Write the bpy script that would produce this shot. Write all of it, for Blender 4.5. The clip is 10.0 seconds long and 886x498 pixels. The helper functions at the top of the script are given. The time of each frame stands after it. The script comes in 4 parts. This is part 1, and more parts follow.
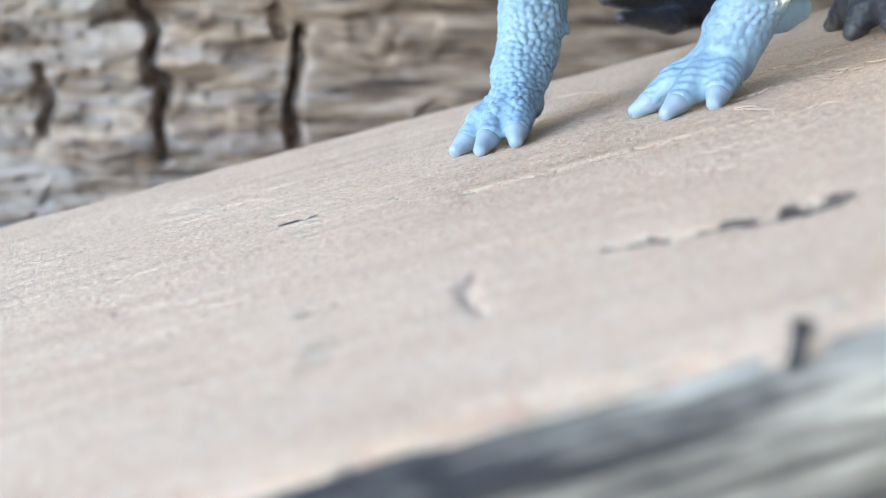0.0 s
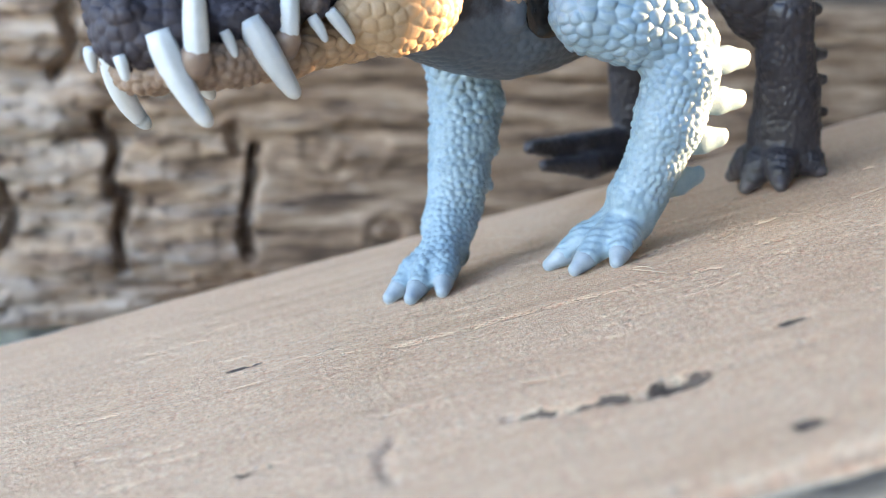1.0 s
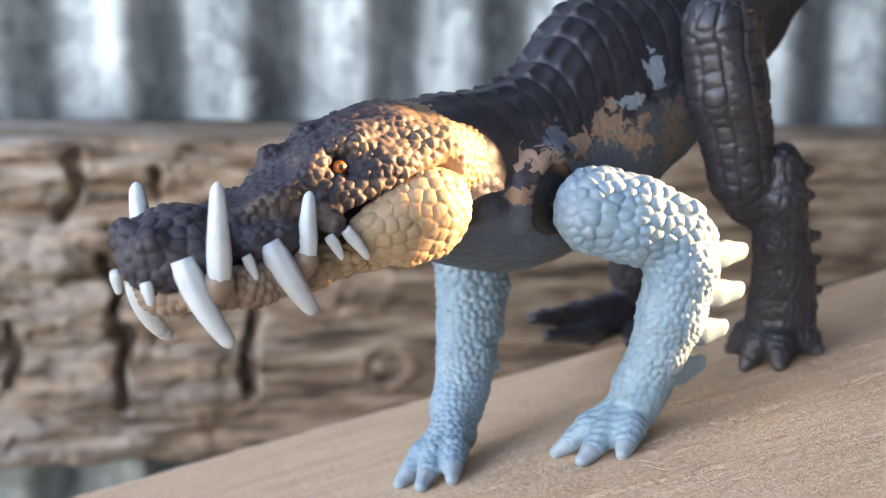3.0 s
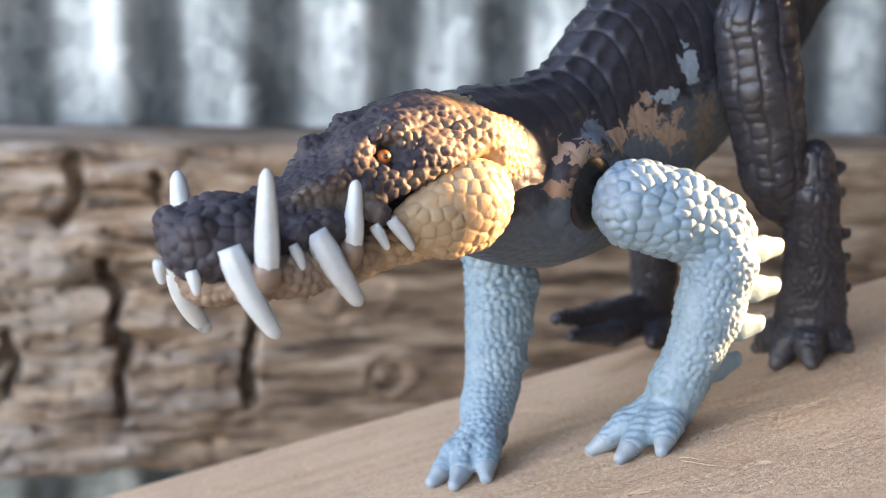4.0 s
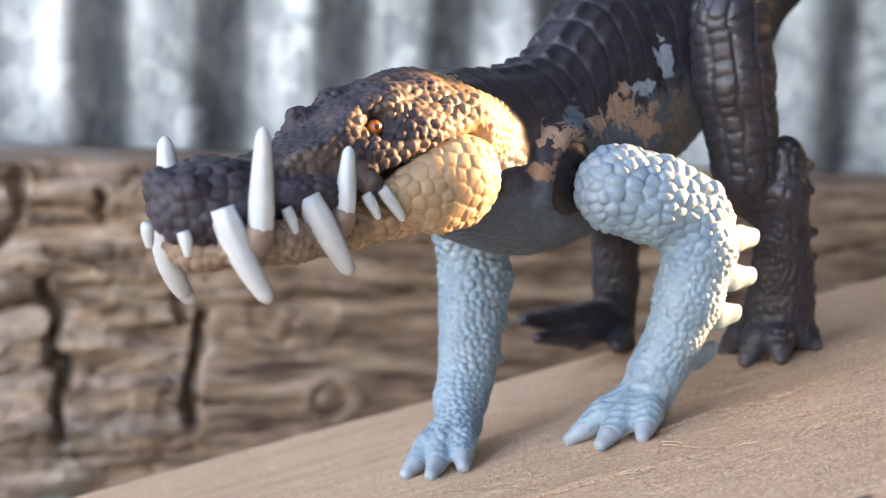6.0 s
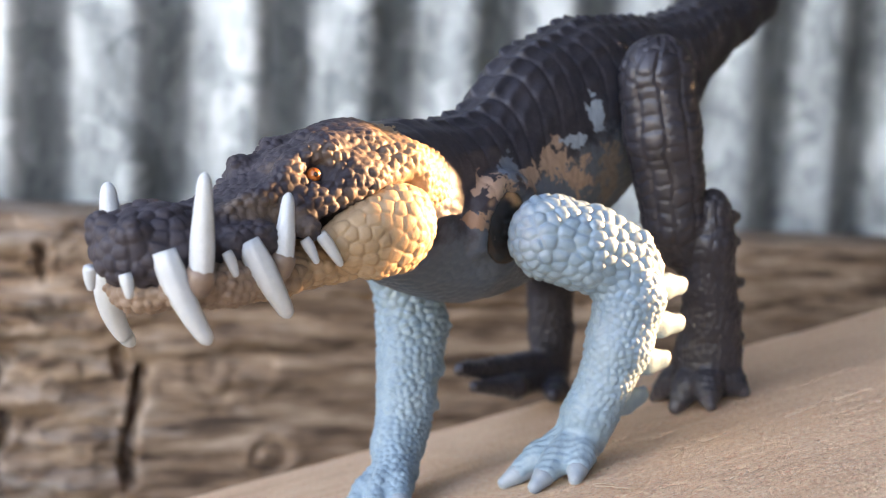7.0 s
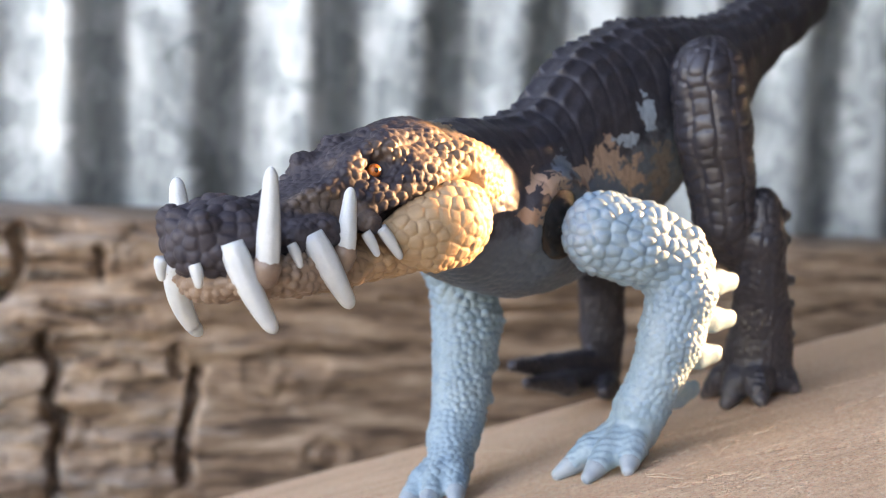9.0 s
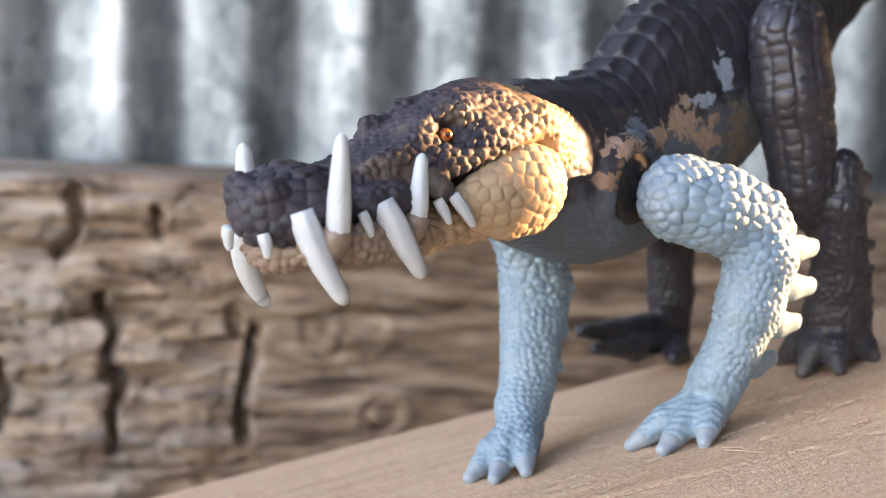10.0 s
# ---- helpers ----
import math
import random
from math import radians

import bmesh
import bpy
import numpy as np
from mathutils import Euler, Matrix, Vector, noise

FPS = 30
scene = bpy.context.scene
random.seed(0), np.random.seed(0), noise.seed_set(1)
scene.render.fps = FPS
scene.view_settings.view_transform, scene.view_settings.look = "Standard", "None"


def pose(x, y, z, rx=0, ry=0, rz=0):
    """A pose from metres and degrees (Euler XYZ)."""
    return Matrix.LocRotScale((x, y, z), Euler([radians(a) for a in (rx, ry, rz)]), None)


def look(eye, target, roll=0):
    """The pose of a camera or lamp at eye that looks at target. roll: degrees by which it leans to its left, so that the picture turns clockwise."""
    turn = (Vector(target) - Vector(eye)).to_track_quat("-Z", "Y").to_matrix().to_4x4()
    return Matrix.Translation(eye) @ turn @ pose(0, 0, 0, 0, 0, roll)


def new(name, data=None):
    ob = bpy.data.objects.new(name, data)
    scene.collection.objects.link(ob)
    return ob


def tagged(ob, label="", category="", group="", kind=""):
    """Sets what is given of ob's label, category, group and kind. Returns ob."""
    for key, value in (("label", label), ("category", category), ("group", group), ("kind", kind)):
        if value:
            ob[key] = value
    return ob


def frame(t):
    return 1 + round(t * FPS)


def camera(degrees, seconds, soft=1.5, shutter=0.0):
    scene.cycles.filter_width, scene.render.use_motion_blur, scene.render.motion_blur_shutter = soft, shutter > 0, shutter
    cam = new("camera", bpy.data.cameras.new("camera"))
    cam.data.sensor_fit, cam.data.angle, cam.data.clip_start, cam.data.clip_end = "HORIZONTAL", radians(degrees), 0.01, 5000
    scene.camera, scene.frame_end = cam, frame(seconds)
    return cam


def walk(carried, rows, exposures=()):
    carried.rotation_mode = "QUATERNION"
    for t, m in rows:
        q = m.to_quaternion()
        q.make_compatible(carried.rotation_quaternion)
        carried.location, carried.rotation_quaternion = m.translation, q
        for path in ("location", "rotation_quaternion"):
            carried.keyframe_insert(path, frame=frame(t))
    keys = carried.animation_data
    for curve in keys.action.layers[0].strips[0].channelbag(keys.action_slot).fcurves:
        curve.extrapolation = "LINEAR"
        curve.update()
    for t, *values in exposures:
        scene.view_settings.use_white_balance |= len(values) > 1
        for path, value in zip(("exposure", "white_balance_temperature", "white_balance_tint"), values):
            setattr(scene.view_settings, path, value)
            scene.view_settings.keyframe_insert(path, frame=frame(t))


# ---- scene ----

# ------------------------------------------------------------------ camera
cam = camera(37.65, 10.0, soft=1.0)
cam.data.dof.use_dof = True
cam.data.dof.focus_distance = 0.318
cam.data.dof.aperture_fstop = 13.0
walk(cam, [
    (0.00, look((-0.0909, -0.2430, 0.0754), (-0.0140, 0.1231, -0.0661), 0.10)),
    (0.50, look((-0.0904, -0.2491, 0.0875), (-0.0050, 0.1197, -0.0418), 0.57)),
    (1.00, look((-0.0895, -0.2708, 0.1038), (0.0011, 0.1002, -0.0152), 0.68)),
    (1.50, look((-0.0897, -0.2763, 0.1163), (0.0034, 0.0971, 0.0075), 0.41)),
    (2.00, look((-0.0880, -0.2776, 0.1212), (0.0060, 0.0978, 0.0197), 0.26)),
    (2.50, look((-0.0893, -0.2780, 0.1268), (0.0048, 0.0986, 0.0304), 0.26)),
    (3.00, look((-0.0950, -0.2720, 0.1337), (-0.0004, 0.1054, 0.0410), 0.45)),
    (3.20, look((-0.1011, -0.2689, 0.1345), (-0.0063, 0.1085, 0.0418), 0.68)),
    (4.30, look((-0.1104, -0.2630, 0.1246), (-0.0049, 0.1131, 0.0386), 0.97)),
    (4.50, look((-0.1084, -0.2612, 0.1249), (-0.0015, 0.1142, 0.0373), 1.30)),
    (5.00, look((-0.1155, -0.2603, 0.1196), (-0.0039, 0.1148, 0.0369), 1.45)),
    (6.50, look((-0.1268, -0.2632, 0.1035), (0.0091, 0.1082, 0.0432), 2.42)),
    (7.00, look((-0.1275, -0.2701, 0.1034), (0.0166, 0.0997, 0.0537), 2.56)),
    (7.50, look((-0.1294, -0.2787, 0.1013), (0.0188, 0.0903, 0.0580), 2.60)),
    (8.00, look((-0.1305, -0.2750, 0.1012), (0.0174, 0.0946, 0.0617), 2.57)),
    (8.50, look((-0.1293, -0.2806, 0.1013), (0.0112, 0.0916, 0.0592), 2.55)),
    (9.00, look((-0.1330, -0.2782, 0.1005), (-0.0024, 0.0969, 0.0532), 2.38)),
    (9.50, look((-0.1338, -0.2721, 0.1028), (-0.0121, 0.1050, 0.0483), 2.31)),
    (10.00, look((-0.1353, -0.2663, 0.1025), (-0.0190, 0.1113, 0.0402), 2.10)),
], exposures=[(0.0, 4.1, 6450, 21), (0.6, 3.95, 6550, 21), (1.4, 3.72, 7050, 25), (2.5, 3.62, 7350, 28), (7.0, 3.62, 7850, 33), (10.0, 3.62, 7950, 33)])

# ------------------------------------------------------------------ light
SUN_TO = Vector((0.9755, 0.0853, 0.2030)).normalized()
SUN_ELEV = math.asin(SUN_TO.z)
world = bpy.data.worlds.new("sky")
scene.world = world
world.use_nodes = True
wn = world.node_tree.nodes
sky = wn.new("ShaderNodeTexSky")
sky.sky_type = "NISHITA"
sky.sun_disc = False
sky.sun_elevation = SUN_ELEV
sky.sun_rotation = math.atan2(SUN_TO.x, SUN_TO.y)
wn["Background"].inputs[1].default_value = 0.15
world.node_tree.links.new(sky.outputs[0], wn["Background"].inputs[0])

sun_data = bpy.data.lights.new("sun", "SUN")
sun_data.energy = 3.8
sun_data.angle = radians(0.4)
sun_data.color = (1.0, 0.70, 0.38)
sun = new("sun", sun_data)
sun.matrix_world = look(SUN_TO * 3, (0, 0, 0))


# ------------------------------------------------------------------ materials
def material(name, rough=0.6, metal=0.0):
    m = bpy.data.materials.new(name)
    m.use_nodes = True
    b = m.node_tree.nodes["Principled BSDF"]
    b.inputs["Roughness"].default_value = rough
    b.inputs["Metallic"].default_value = metal
    return m, m.node_tree, b


def node(tree, kind, **values):
    n = tree.nodes.new(kind)
    for key, value in values.items():
        n.inputs[key.replace("_", " ")].default_value = value
    return n


def coords(tree, scale=(1, 1, 1), kind="Object", move=(0, 0, 0)):
    c = tree.nodes.new("ShaderNodeTexCoord")
    mp = tree.nodes.new("ShaderNodeMapping")
    mp.inputs["Scale"].default_value = scale
    mp.inputs["Location"].default_value = move
    tree.links.new(c.outputs[kind], mp.inputs["Vector"])
    return mp.outputs["Vector"]


def noise_tex(tree, vec, scale, detail=5.0, rough=0.6, distort=0.0):
    n = node(tree, "ShaderNodeTexNoise", Scale=scale, Detail=detail, Roughness=rough, Distortion=distort)
    tree.links.new(vec, n.inputs["Vector"])
    return n.outputs[0]


def ramp(tree, fac, stops):
    r = tree.nodes.new("ShaderNodeValToRGB")
    els = r.color_ramp.elements
    while len(els) < len(stops):
        els.new(0.5)
    for e, (at, col) in zip(els, stops):
        e.position = at
        e.color = (*col, 1) if len(col) == 3 else col
    tree.links.new(fac, r.inputs[0])
    return r.outputs[0]


def gray(v):
    return (v, v, v)


def mix(tree, fac, a, b, mode="MIX"):
    n = tree.nodes.new("ShaderNodeMix")
    n.data_type, n.blend_type = "RGBA", mode
    for sock, value in ((n.inputs[0], fac), (n.inputs[6], a), (n.inputs[7], b)):
        if isinstance(value, (int, float)):
            sock.default_value = value
        elif isinstance(value, tuple):
            sock.default_value = (*value, 1)
        else:
            tree.links.new(value, sock)
    return n.outputs[2]


def math_node(tree, op, a, b=0.0, c=0.0, clamp=False):
    n = tree.nodes.new("ShaderNodeMath")
    n.operation, n.use_clamp = op, clamp
    for sock, value in zip(n.inputs, (a, b, c)):
        if isinstance(value, (int, float)):
            sock.default_value = value
        else:
            tree.links.new(value, sock)
    return n.outputs[0]


def bump(tree, bsdf, height, strength=0.3, distance=0.001):
    n = node(tree, "ShaderNodeBump", Strength=strength, Distance=distance)
    tree.links.new(height, n.inputs["Height"])
    tree.links.new(n.outputs[0], bsdf.inputs["Normal"])


def axis(t, v, n):
    s = t.nodes.new("ShaderNodeSeparateXYZ")
    t.links.new(v, s.inputs[0])
    return s.outputs[n]


def wood(name, dark, mid, light, along=(3, 60, 60), rough=0.8, stain=(0.5, 0.5, 0.5), recolour=None, spread=0.2):
    """Weathered timber whose grain runs along the local x axis."""
    m, t, b = material(name, rough)
    v = coords(t, along)
    grain = noise_tex(t, v, 3.0, 8, 0.65, 0.4)
    fine = noise_tex(t, coords(t, (along[0] * 3, along[1] * 5, along[2] * 5)), 4.0, 6, 0.7)
    blot = noise_tex(t, coords(t), 14.0, 4, 0.6)
    c = ramp(t, grain, [(0.5 - spread, dark), (0.5, mid), (0.52 + spread, light)])
    c = mix(t, 0.55, c, ramp(t, fine, [(0.3, gray(0.35)), (0.6, gray(0.62))]), "OVERLAY")
    c = mix(t, ramp(t, blot, [(0.42, gray(0.0)), (0.72, gray(0.7))]), c, mix(t, 1.0, c, stain, "MULTIPLY"))
    if recolour:
        c = recolour(t, c)
    t.links.new(c, b.inputs["Base Color"])
    h = math_node(t, "ADD", grain, math_node(t, "MULTIPLY", fine, 0.6))
    bump(t, b, h, 0.55, 0.0009)
    return m


def near_spot(t, v, centre, size):
    """1 in the middle of a spot, 0 outside."""
    mp = t.nodes.new("ShaderNodeMapping")
    mp.vector_type = "TEXTURE"
    mp.inputs["Location"].default_value = centre
    mp.inputs["Scale"].default_value = size
    t.links.new(v, mp.inputs["Vector"])
    ln = t.nodes.new("ShaderNodeVectorMath")
    ln.operation = "LENGTH"
    t.links.new(mp.outputs[0], ln.inputs[0])
    return math_node(t, "SUBTRACT", 1.0, ln.outputs["Value"], clamp=True)


def plank_wood():
    m, t, b = material("sanded_plank", 0.8)
    streak = noise_tex(t, coords(t, (4, 45, 45)), 3.0, 6, 0.6, 0.3)
    speck = noise_tex(t, coords(t, (1, 1.4, 1.4)), 560.0, 4, 0.75)
    tiny = noise_tex(t, coords(t, (1, 3, 3)), 1500.0, 2, 0.6)
    blot = noise_tex(t, coords(t), 22.0, 5, 0.6)
    c = ramp(t, streak, [(0.25, (0.68, 0.430, 0.262)), (0.5, (0.77, 0.515, 0.332)), (0.78, (0.82, 0.580, 0.395))])
    c = mix(t, 0.6, c, ramp(t, speck, [(0.34, gray(0.22)), (0.5, gray(0.5)), (0.68, gray(0.72))]), "OVERLAY")
    c = mix(t, ramp(t, blot, [(0.45, gray(0.0)), (0.75, gray(0.6))]), c, mix(t, 1.0, c, (0.86, 0.78, 0.74), "MULTIPLY"))
    lines = noise_tex(t, coords(t, (9, 130, 130)), 2.0, 5, 0.7, 0.4)
    c = mix(t, ramp(t, lines, [(0.58, gray(0.0)), (0.72, gray(0.40))]), c, (0.38, 0.255, 0.185))
    pits = noise_tex(t, coords(t, (0.8, 1.1, 1.1)), 1000.0, 3, 0.75)
    c = mix(t, ramp(t, pits, [(0.58, gray(0.0)), (0.66, gray(0.75))]), c, (0.26, 0.165, 0.11))
    c = mix(t, ramp(t, noise_tex(t, coords(t, (0.9, 1.1, 1.1), move=(3, 1, 0)), 800.0, 3, 0.7), [(0.56, gray(0.0)), (0.68, gray(0.7))]), c, (0.80, 0.66, 0.54))
    # black knot, and shade painted dark into the split beside it and the dents
    v = coords(t)
    torn = math_node(t, "MULTIPLY", noise_tex(t, v, 420.0, 4, 0.7), 0.9)
    for centre, size in (((0.0148, -0.0525, 0), (0.0085, 0.0062, 1)), ((-0.0120, -0.0468, 0), (0.0062, 0.0028, 1)), ((-0.0010, -0.0505, 0), (0.0105, 0.0030, 1)),
                         ((0.0448, -0.0350, 0), (0.0052, 0.0020, 1)), ((0.0250, -0.0890, 0), (0.0052, 0.0022, 1)), ((-0.0675, 0.0550, 0), (0.0060, 0.0022, 1)), ((-0.0630, -0.0350, 0), (0.0050, 0.0018, 1))):
        k = math_node(t, "ADD", near_spot(t, v, centre, size), torn)
        c = mix(t, ramp(t, k, [(0.66, gray(0.0)), (0.80, gray(0.9))]), c, (0.075, 0.055, 0.045))
    t.links.new(c, b.inputs["Base Color"])
    h = math_node(t, "ADD", math_node(t, "MULTIPLY", speck, 0.8), math_node(t, "ADD", streak, math_node(t, "MULTIPLY", tiny, 0.4)))
    bump(t, b, h, 1.0, 0.0013)
    return m


PLANK = plank_wood()
PLANK_SIDE = wood("grey_plank_edge", (0.035, 0.030, 0.027), (0.17, 0.140, 0.108), (0.46, 0.39, 0.30), (6, 75, 75), 0.9, spread=0.09)
def beam_pale(t, c):
    """Paler grey-brown streaks over the broken stretch, growing towards the left."""
    worn = math_node(t, "ADD", noise_tex(t, coords(t, (6, 22, 22)), 3.0, 5, 0.65), math_node(t, "MULTIPLY", axis(t, coords(t), 0), -0.9))
    return mix(t, ramp(t, worn, [(0.55, gray(0.0)), (0.72, gray(0.7))]), c, (0.50, 0.430, 0.368))


BEAM = wood("old_beam", (0.055, 0.034, 0.023), (0.285, 0.185, 0.122), (0.56, 0.415, 0.300), (5, 42, 50), 0.85, (0.50, 0.45, 0.40), beam_pale, 0.14)


def zinc(name):
    m, t, b = material(name, 0.42, 0.85)
    v = coords(t)
    vor = node(t, "ShaderNodeTexVoronoi", Scale=70.0)
    t.links.new(v, vor.inputs["Vector"])
    n1 = noise_tex(t, coords(t, (1, 1, 0.35)), 26.0, 6, 0.65)
    c = mix(t, 0.7, ramp(t, n1, [(0.32, (0.225, 0.255, 0.268)), (0.5, (0.40, 0.450, 0.472)), (0.68, (0.59, 0.655, 0.680))]), ramp(t, axis(t, vor.outputs["Color"], 0), [(0.0, gray(0.2)), (1.0, gray(0.8))]), "SOFT_LIGHT")
    t.links.new(c, b.inputs["Base Color"])
    t.links.new(ramp(t, n1, [(0.3, gray(0.74)), (0.7, gray(0.56))]), b.inputs["Roughness"])
    bump(t, b, n1, 0.15, 0.001)
    return m


ZINC = zinc("galvanised_iron")


def plain(name, lo, hi, rough=0.8, scale=30.0):
    m, t, b = material(name, rough)
    n = noise_tex(t, coords(t), scale, 6, 0.65)
    t.links.new(ramp(t, n, [(0.3, lo), (0.7, hi)]), b.inputs["Base Color"])
    bump(t, b, n, 0.3, 0.002)
    return m


EARTH = plain("earth", (0.06, 0.050, 0.040), (0.13, 0.110, 0.085), 0.95, 8.0)
# brown of the unseen walls and roof added to block light
BLOCKER = plain("dark_light_blocker", (0.05, 0.04, 0.032), (0.11, 0.088, 0.068), 0.9, 12.0)
FIBRE = plain("pale_fibre", (0.46, 0.33, 0.22), (0.60, 0.45, 0.32), 0.8, 300.0)
IRON = plain("rusty_nail", (0.015, 0.013, 0.012), (0.04, 0.033, 0.03), 0.6, 900.0)


def plastic(name, lo, hi, rough=0.42, extra=None, gloss=0.5):
    m, t, b = material(name, rough)
    v = coords(t)
    n = noise_tex(t, v, 160.0, 5, 0.6)
    f = noise_tex(t, v, 1500.0, 3, 0.6)
    c = ramp(t, n, [(0.35, lo), (0.65, hi)])
    if extra:
        c = extra(t, v, c)
    t.links.new(c, b.inputs["Base Color"])
    t.links.new(ramp(t, n, [(0.3, gray(rough + 0.1)), (0.7, gray(rough - 0.06))]), b.inputs["Roughness"])
    b.inputs["Specular IOR Level"].default_value = gloss
    bump(t, b, math_node(t, "ADD", f, noise_tex(t, v, 620.0, 3, 0.6)), 0.30, 0.0003)
    return m


def torso_paint(t, v, c):
    edge = math_node(t, "MULTIPLY", noise_tex(t, v, 120.0, 4, 0.6), 0.030)
    h = math_node(t, "ADD", axis(t, v, 2), edge)
    # blue-grey belly and flank
    low = ramp(t, math_node(t, "ADD", math_node(t, "MULTIPLY", h, -40.0), math_node(t, "MULTIPLY_ADD", axis(t, v, 0), -14.0, 3.3)), [(0.30, gray(0.0)), (0.55, gray(1.0))])
    fore = ramp(t, math_node(t, "MULTIPLY_ADD", axis(t, v, 0), 20.0, 3.0), [(0.1, gray(0.0)), (0.6, gray(1.0))])
    c = mix(t, math_node(t, "MULTIPLY", low, fore), c, (0.080, 0.105, 0.135))
    # worn tan and blue patches above the shoulder
    flake = math_node(t, "MULTIPLY", noise_tex(t, v, 230.0, 3, 0.55, 0.5), 1.1)
    tan, pale = (0.30, 0.215, 0.165), (0.23, 0.30, 0.37)
    for centre, size, col in (((-0.069, 0.014, 0.083), (0.014, 0.03, 0.009), tan), ((-0.083, 0.014, 0.0785), (0.012, 0.03, 0.009), tan), ((-0.0385, 0.016, 0.0765), (0.0115, 0.03, 0.0062), tan),
                              ((-0.055, 0.016, 0.0790), (0.010, 0.03, 0.0060), tan), ((-0.0300, 0.017, 0.0690), (0.0080, 0.03, 0.0045), (0.26, 0.17, 0.115)),
                              ((-0.0792, 0.015, 0.0890), (0.0085, 0.03, 0.0045), pale), ((-0.0890, 0.015, 0.0970), (0.0070, 0.03, 0.0085), pale), ((-0.0480, 0.016, 0.0815), (0.009, 0.03, 0.006), (0.10, 0.13, 0.165)),
                              ((-0.098, 0.015, 0.0790), (0.012, 0.03, 0.014), (0.16, 0.135, 0.115))):
        near = near_spot(t, v, centre, size)
        k = math_node(t, "MULTIPLY_ADD", near, 0.45, flake)
        c = mix(t, math_node(t, "MULTIPLY", ramp(t, k, [(0.745, gray(0.0)), (0.76, gray(1.0))]), ramp(t, near, [(0.02, gray(0.0)), (0.06, gray(1.0))])), c, col)
    return c


def head_paint(t, v, c):
    n = noise_tex(t, v, 300.0, 3, 0.6)
    # tan neck, fading into the grey-brown skull
    at = math_node(t, "MULTIPLY_ADD", n, 0.012, math_node(t, "MULTIPLY_ADD", axis(t, v, 2), 0.55, axis(t, v, 0)))
    back = ramp(t, math_node(t, "MULTIPLY", at, 10.0), [(0.44, gray(0.95)), (0.62, gray(0.0))])
    c = mix(t, back, c, (0.33, 0.225, 0.130))
    # tan brushed over the brow, the ridge of the snout and the lips, partly painted-in sunlight
    brushed = math_node(t, "MULTIPLY", noise_tex(t, v, 420.0, 3, 0.6), 0.9)
    for centre, size in (((0.0200, 0.010, 0.0862), (0.0100, 0.012, 0.0042)), ((0.0305, 0.009, 0.0820), (0.0040, 0.012, 0.0045)), ((0.0430, 0.010, 0.0740), (0.0140, 0.010, 0.0045)),
                         ((0.0350, 0.014, 0.0705), (0.0090, 0.010, 0.0055)), ((0.0150, 0.016, 0.0760), (0.0120, 0.012, 0.0040)), ((0.0060, 0.014, 0.0850), (0.0160, 0.014, 0.0080))):
        k = math_node(t, "ADD", near_spot(t, v, centre, size), brushed)
        c = mix(t, ramp(t, k, [(0.66, gray(0.0)), (1.0, gray(0.6))]), c, (0.17, 0.125, 0.095))
    return c


def jaw_paint(t, v, c):
    front = math_node(t, "MULTIPLY_ADD", noise_tex(t, v, 260.0, 3, 0.6), 0.012, axis(t, v, 0))
    return mix(t, ramp(t, math_node(t, "MULTIPLY", front, 10.0), [(0.30, gray(0.0)), (0.52, gray(0.9))]), c, (0.20, 0.140, 0.105))


DARK = plastic("dark_plastic", (0.021, 0.021, 0.028), (0.036, 0.035, 0.044), 0.36)
TORSO = plastic("torso_plastic", (0.019, 0.020, 0.028), (0.034, 0.034, 0.044), 0.42, torso_paint, 0.4)
HEAD = plastic("head_plastic", (0.028, 0.026, 0.035), (0.052, 0.046, 0.055), 0.56, head_paint, 0.28)
BLUE = plastic("pale_blue_plastic", (0.165, 0.262, 0.335), (0.230, 0.330, 0.395), 0.40)
CLAW_BLUE = plastic("grey_blue_claw_plastic", (0.22, 0.285, 0.34), (0.28, 0.335, 0.38), 0.33)
CLAW_DARK = plastic("dark_claw_plastic", (0.05, 0.045, 0.05), (0.08, 0.07, 0.075), 0.33)
TAN = plastic("tan_plastic", (0.34, 0.235, 0.14), (0.43, 0.305, 0.19), 0.55, None, 0.3)
JAW = plastic("jaw_plastic", (0.34, 0.225, 0.13), (0.43, 0.295, 0.18), 0.55, jaw_paint)
GUM = plastic("brown_gum_plastic", (0.17, 0.12, 0.095), (0.25, 0.18, 0.135), 0.4)
TOOTH = plastic("ivory_plastic", (0.43, 0.475, 0.495), (0.51, 0.55, 0.565), 0.33)
EYE = plastic("orange_eye_paint", (0.36, 0.085, 0.02), (0.50, 0.15, 0.035), 0.25)
PUPIL = plastic("black_paint", (0.01, 0.01, 0.01), (0.02, 0.015, 0.012), 0.2)


# ------------------------------------------------------------------ mesh helpers
def mesh_from(name, verts, faces, smooth=True):
    me = bpy.data.meshes.new(name)
    verts = np.asarray(verts, np.float32)
    faces = np.asarray(faces, np.int32)
    me.vertices.add(len(verts))
    me.vertices.foreach_set("co", verts.ravel())
    k = faces.shape[1]
    me.loops.add(faces.size)
    me.loops.foreach_set("vertex_index", faces.ravel())
    me.polygons.add(len(faces))
    me.polygons.foreach_set("loop_start", np.arange(0, faces.size, k, dtype=np.int32))
    me.update(calc_edges=True)
    me.validate()
    if smooth:
        me.polygons.foreach_set("use_smooth", np.ones(len(me.polygons), bool))
    return me


def part_mesh(name, me, mat, parent, label=""):
    me.materials.append(mat)
    ob = new(name, me)
    ob.parent = parent
    if label:
        tagged(ob, label)
    return ob


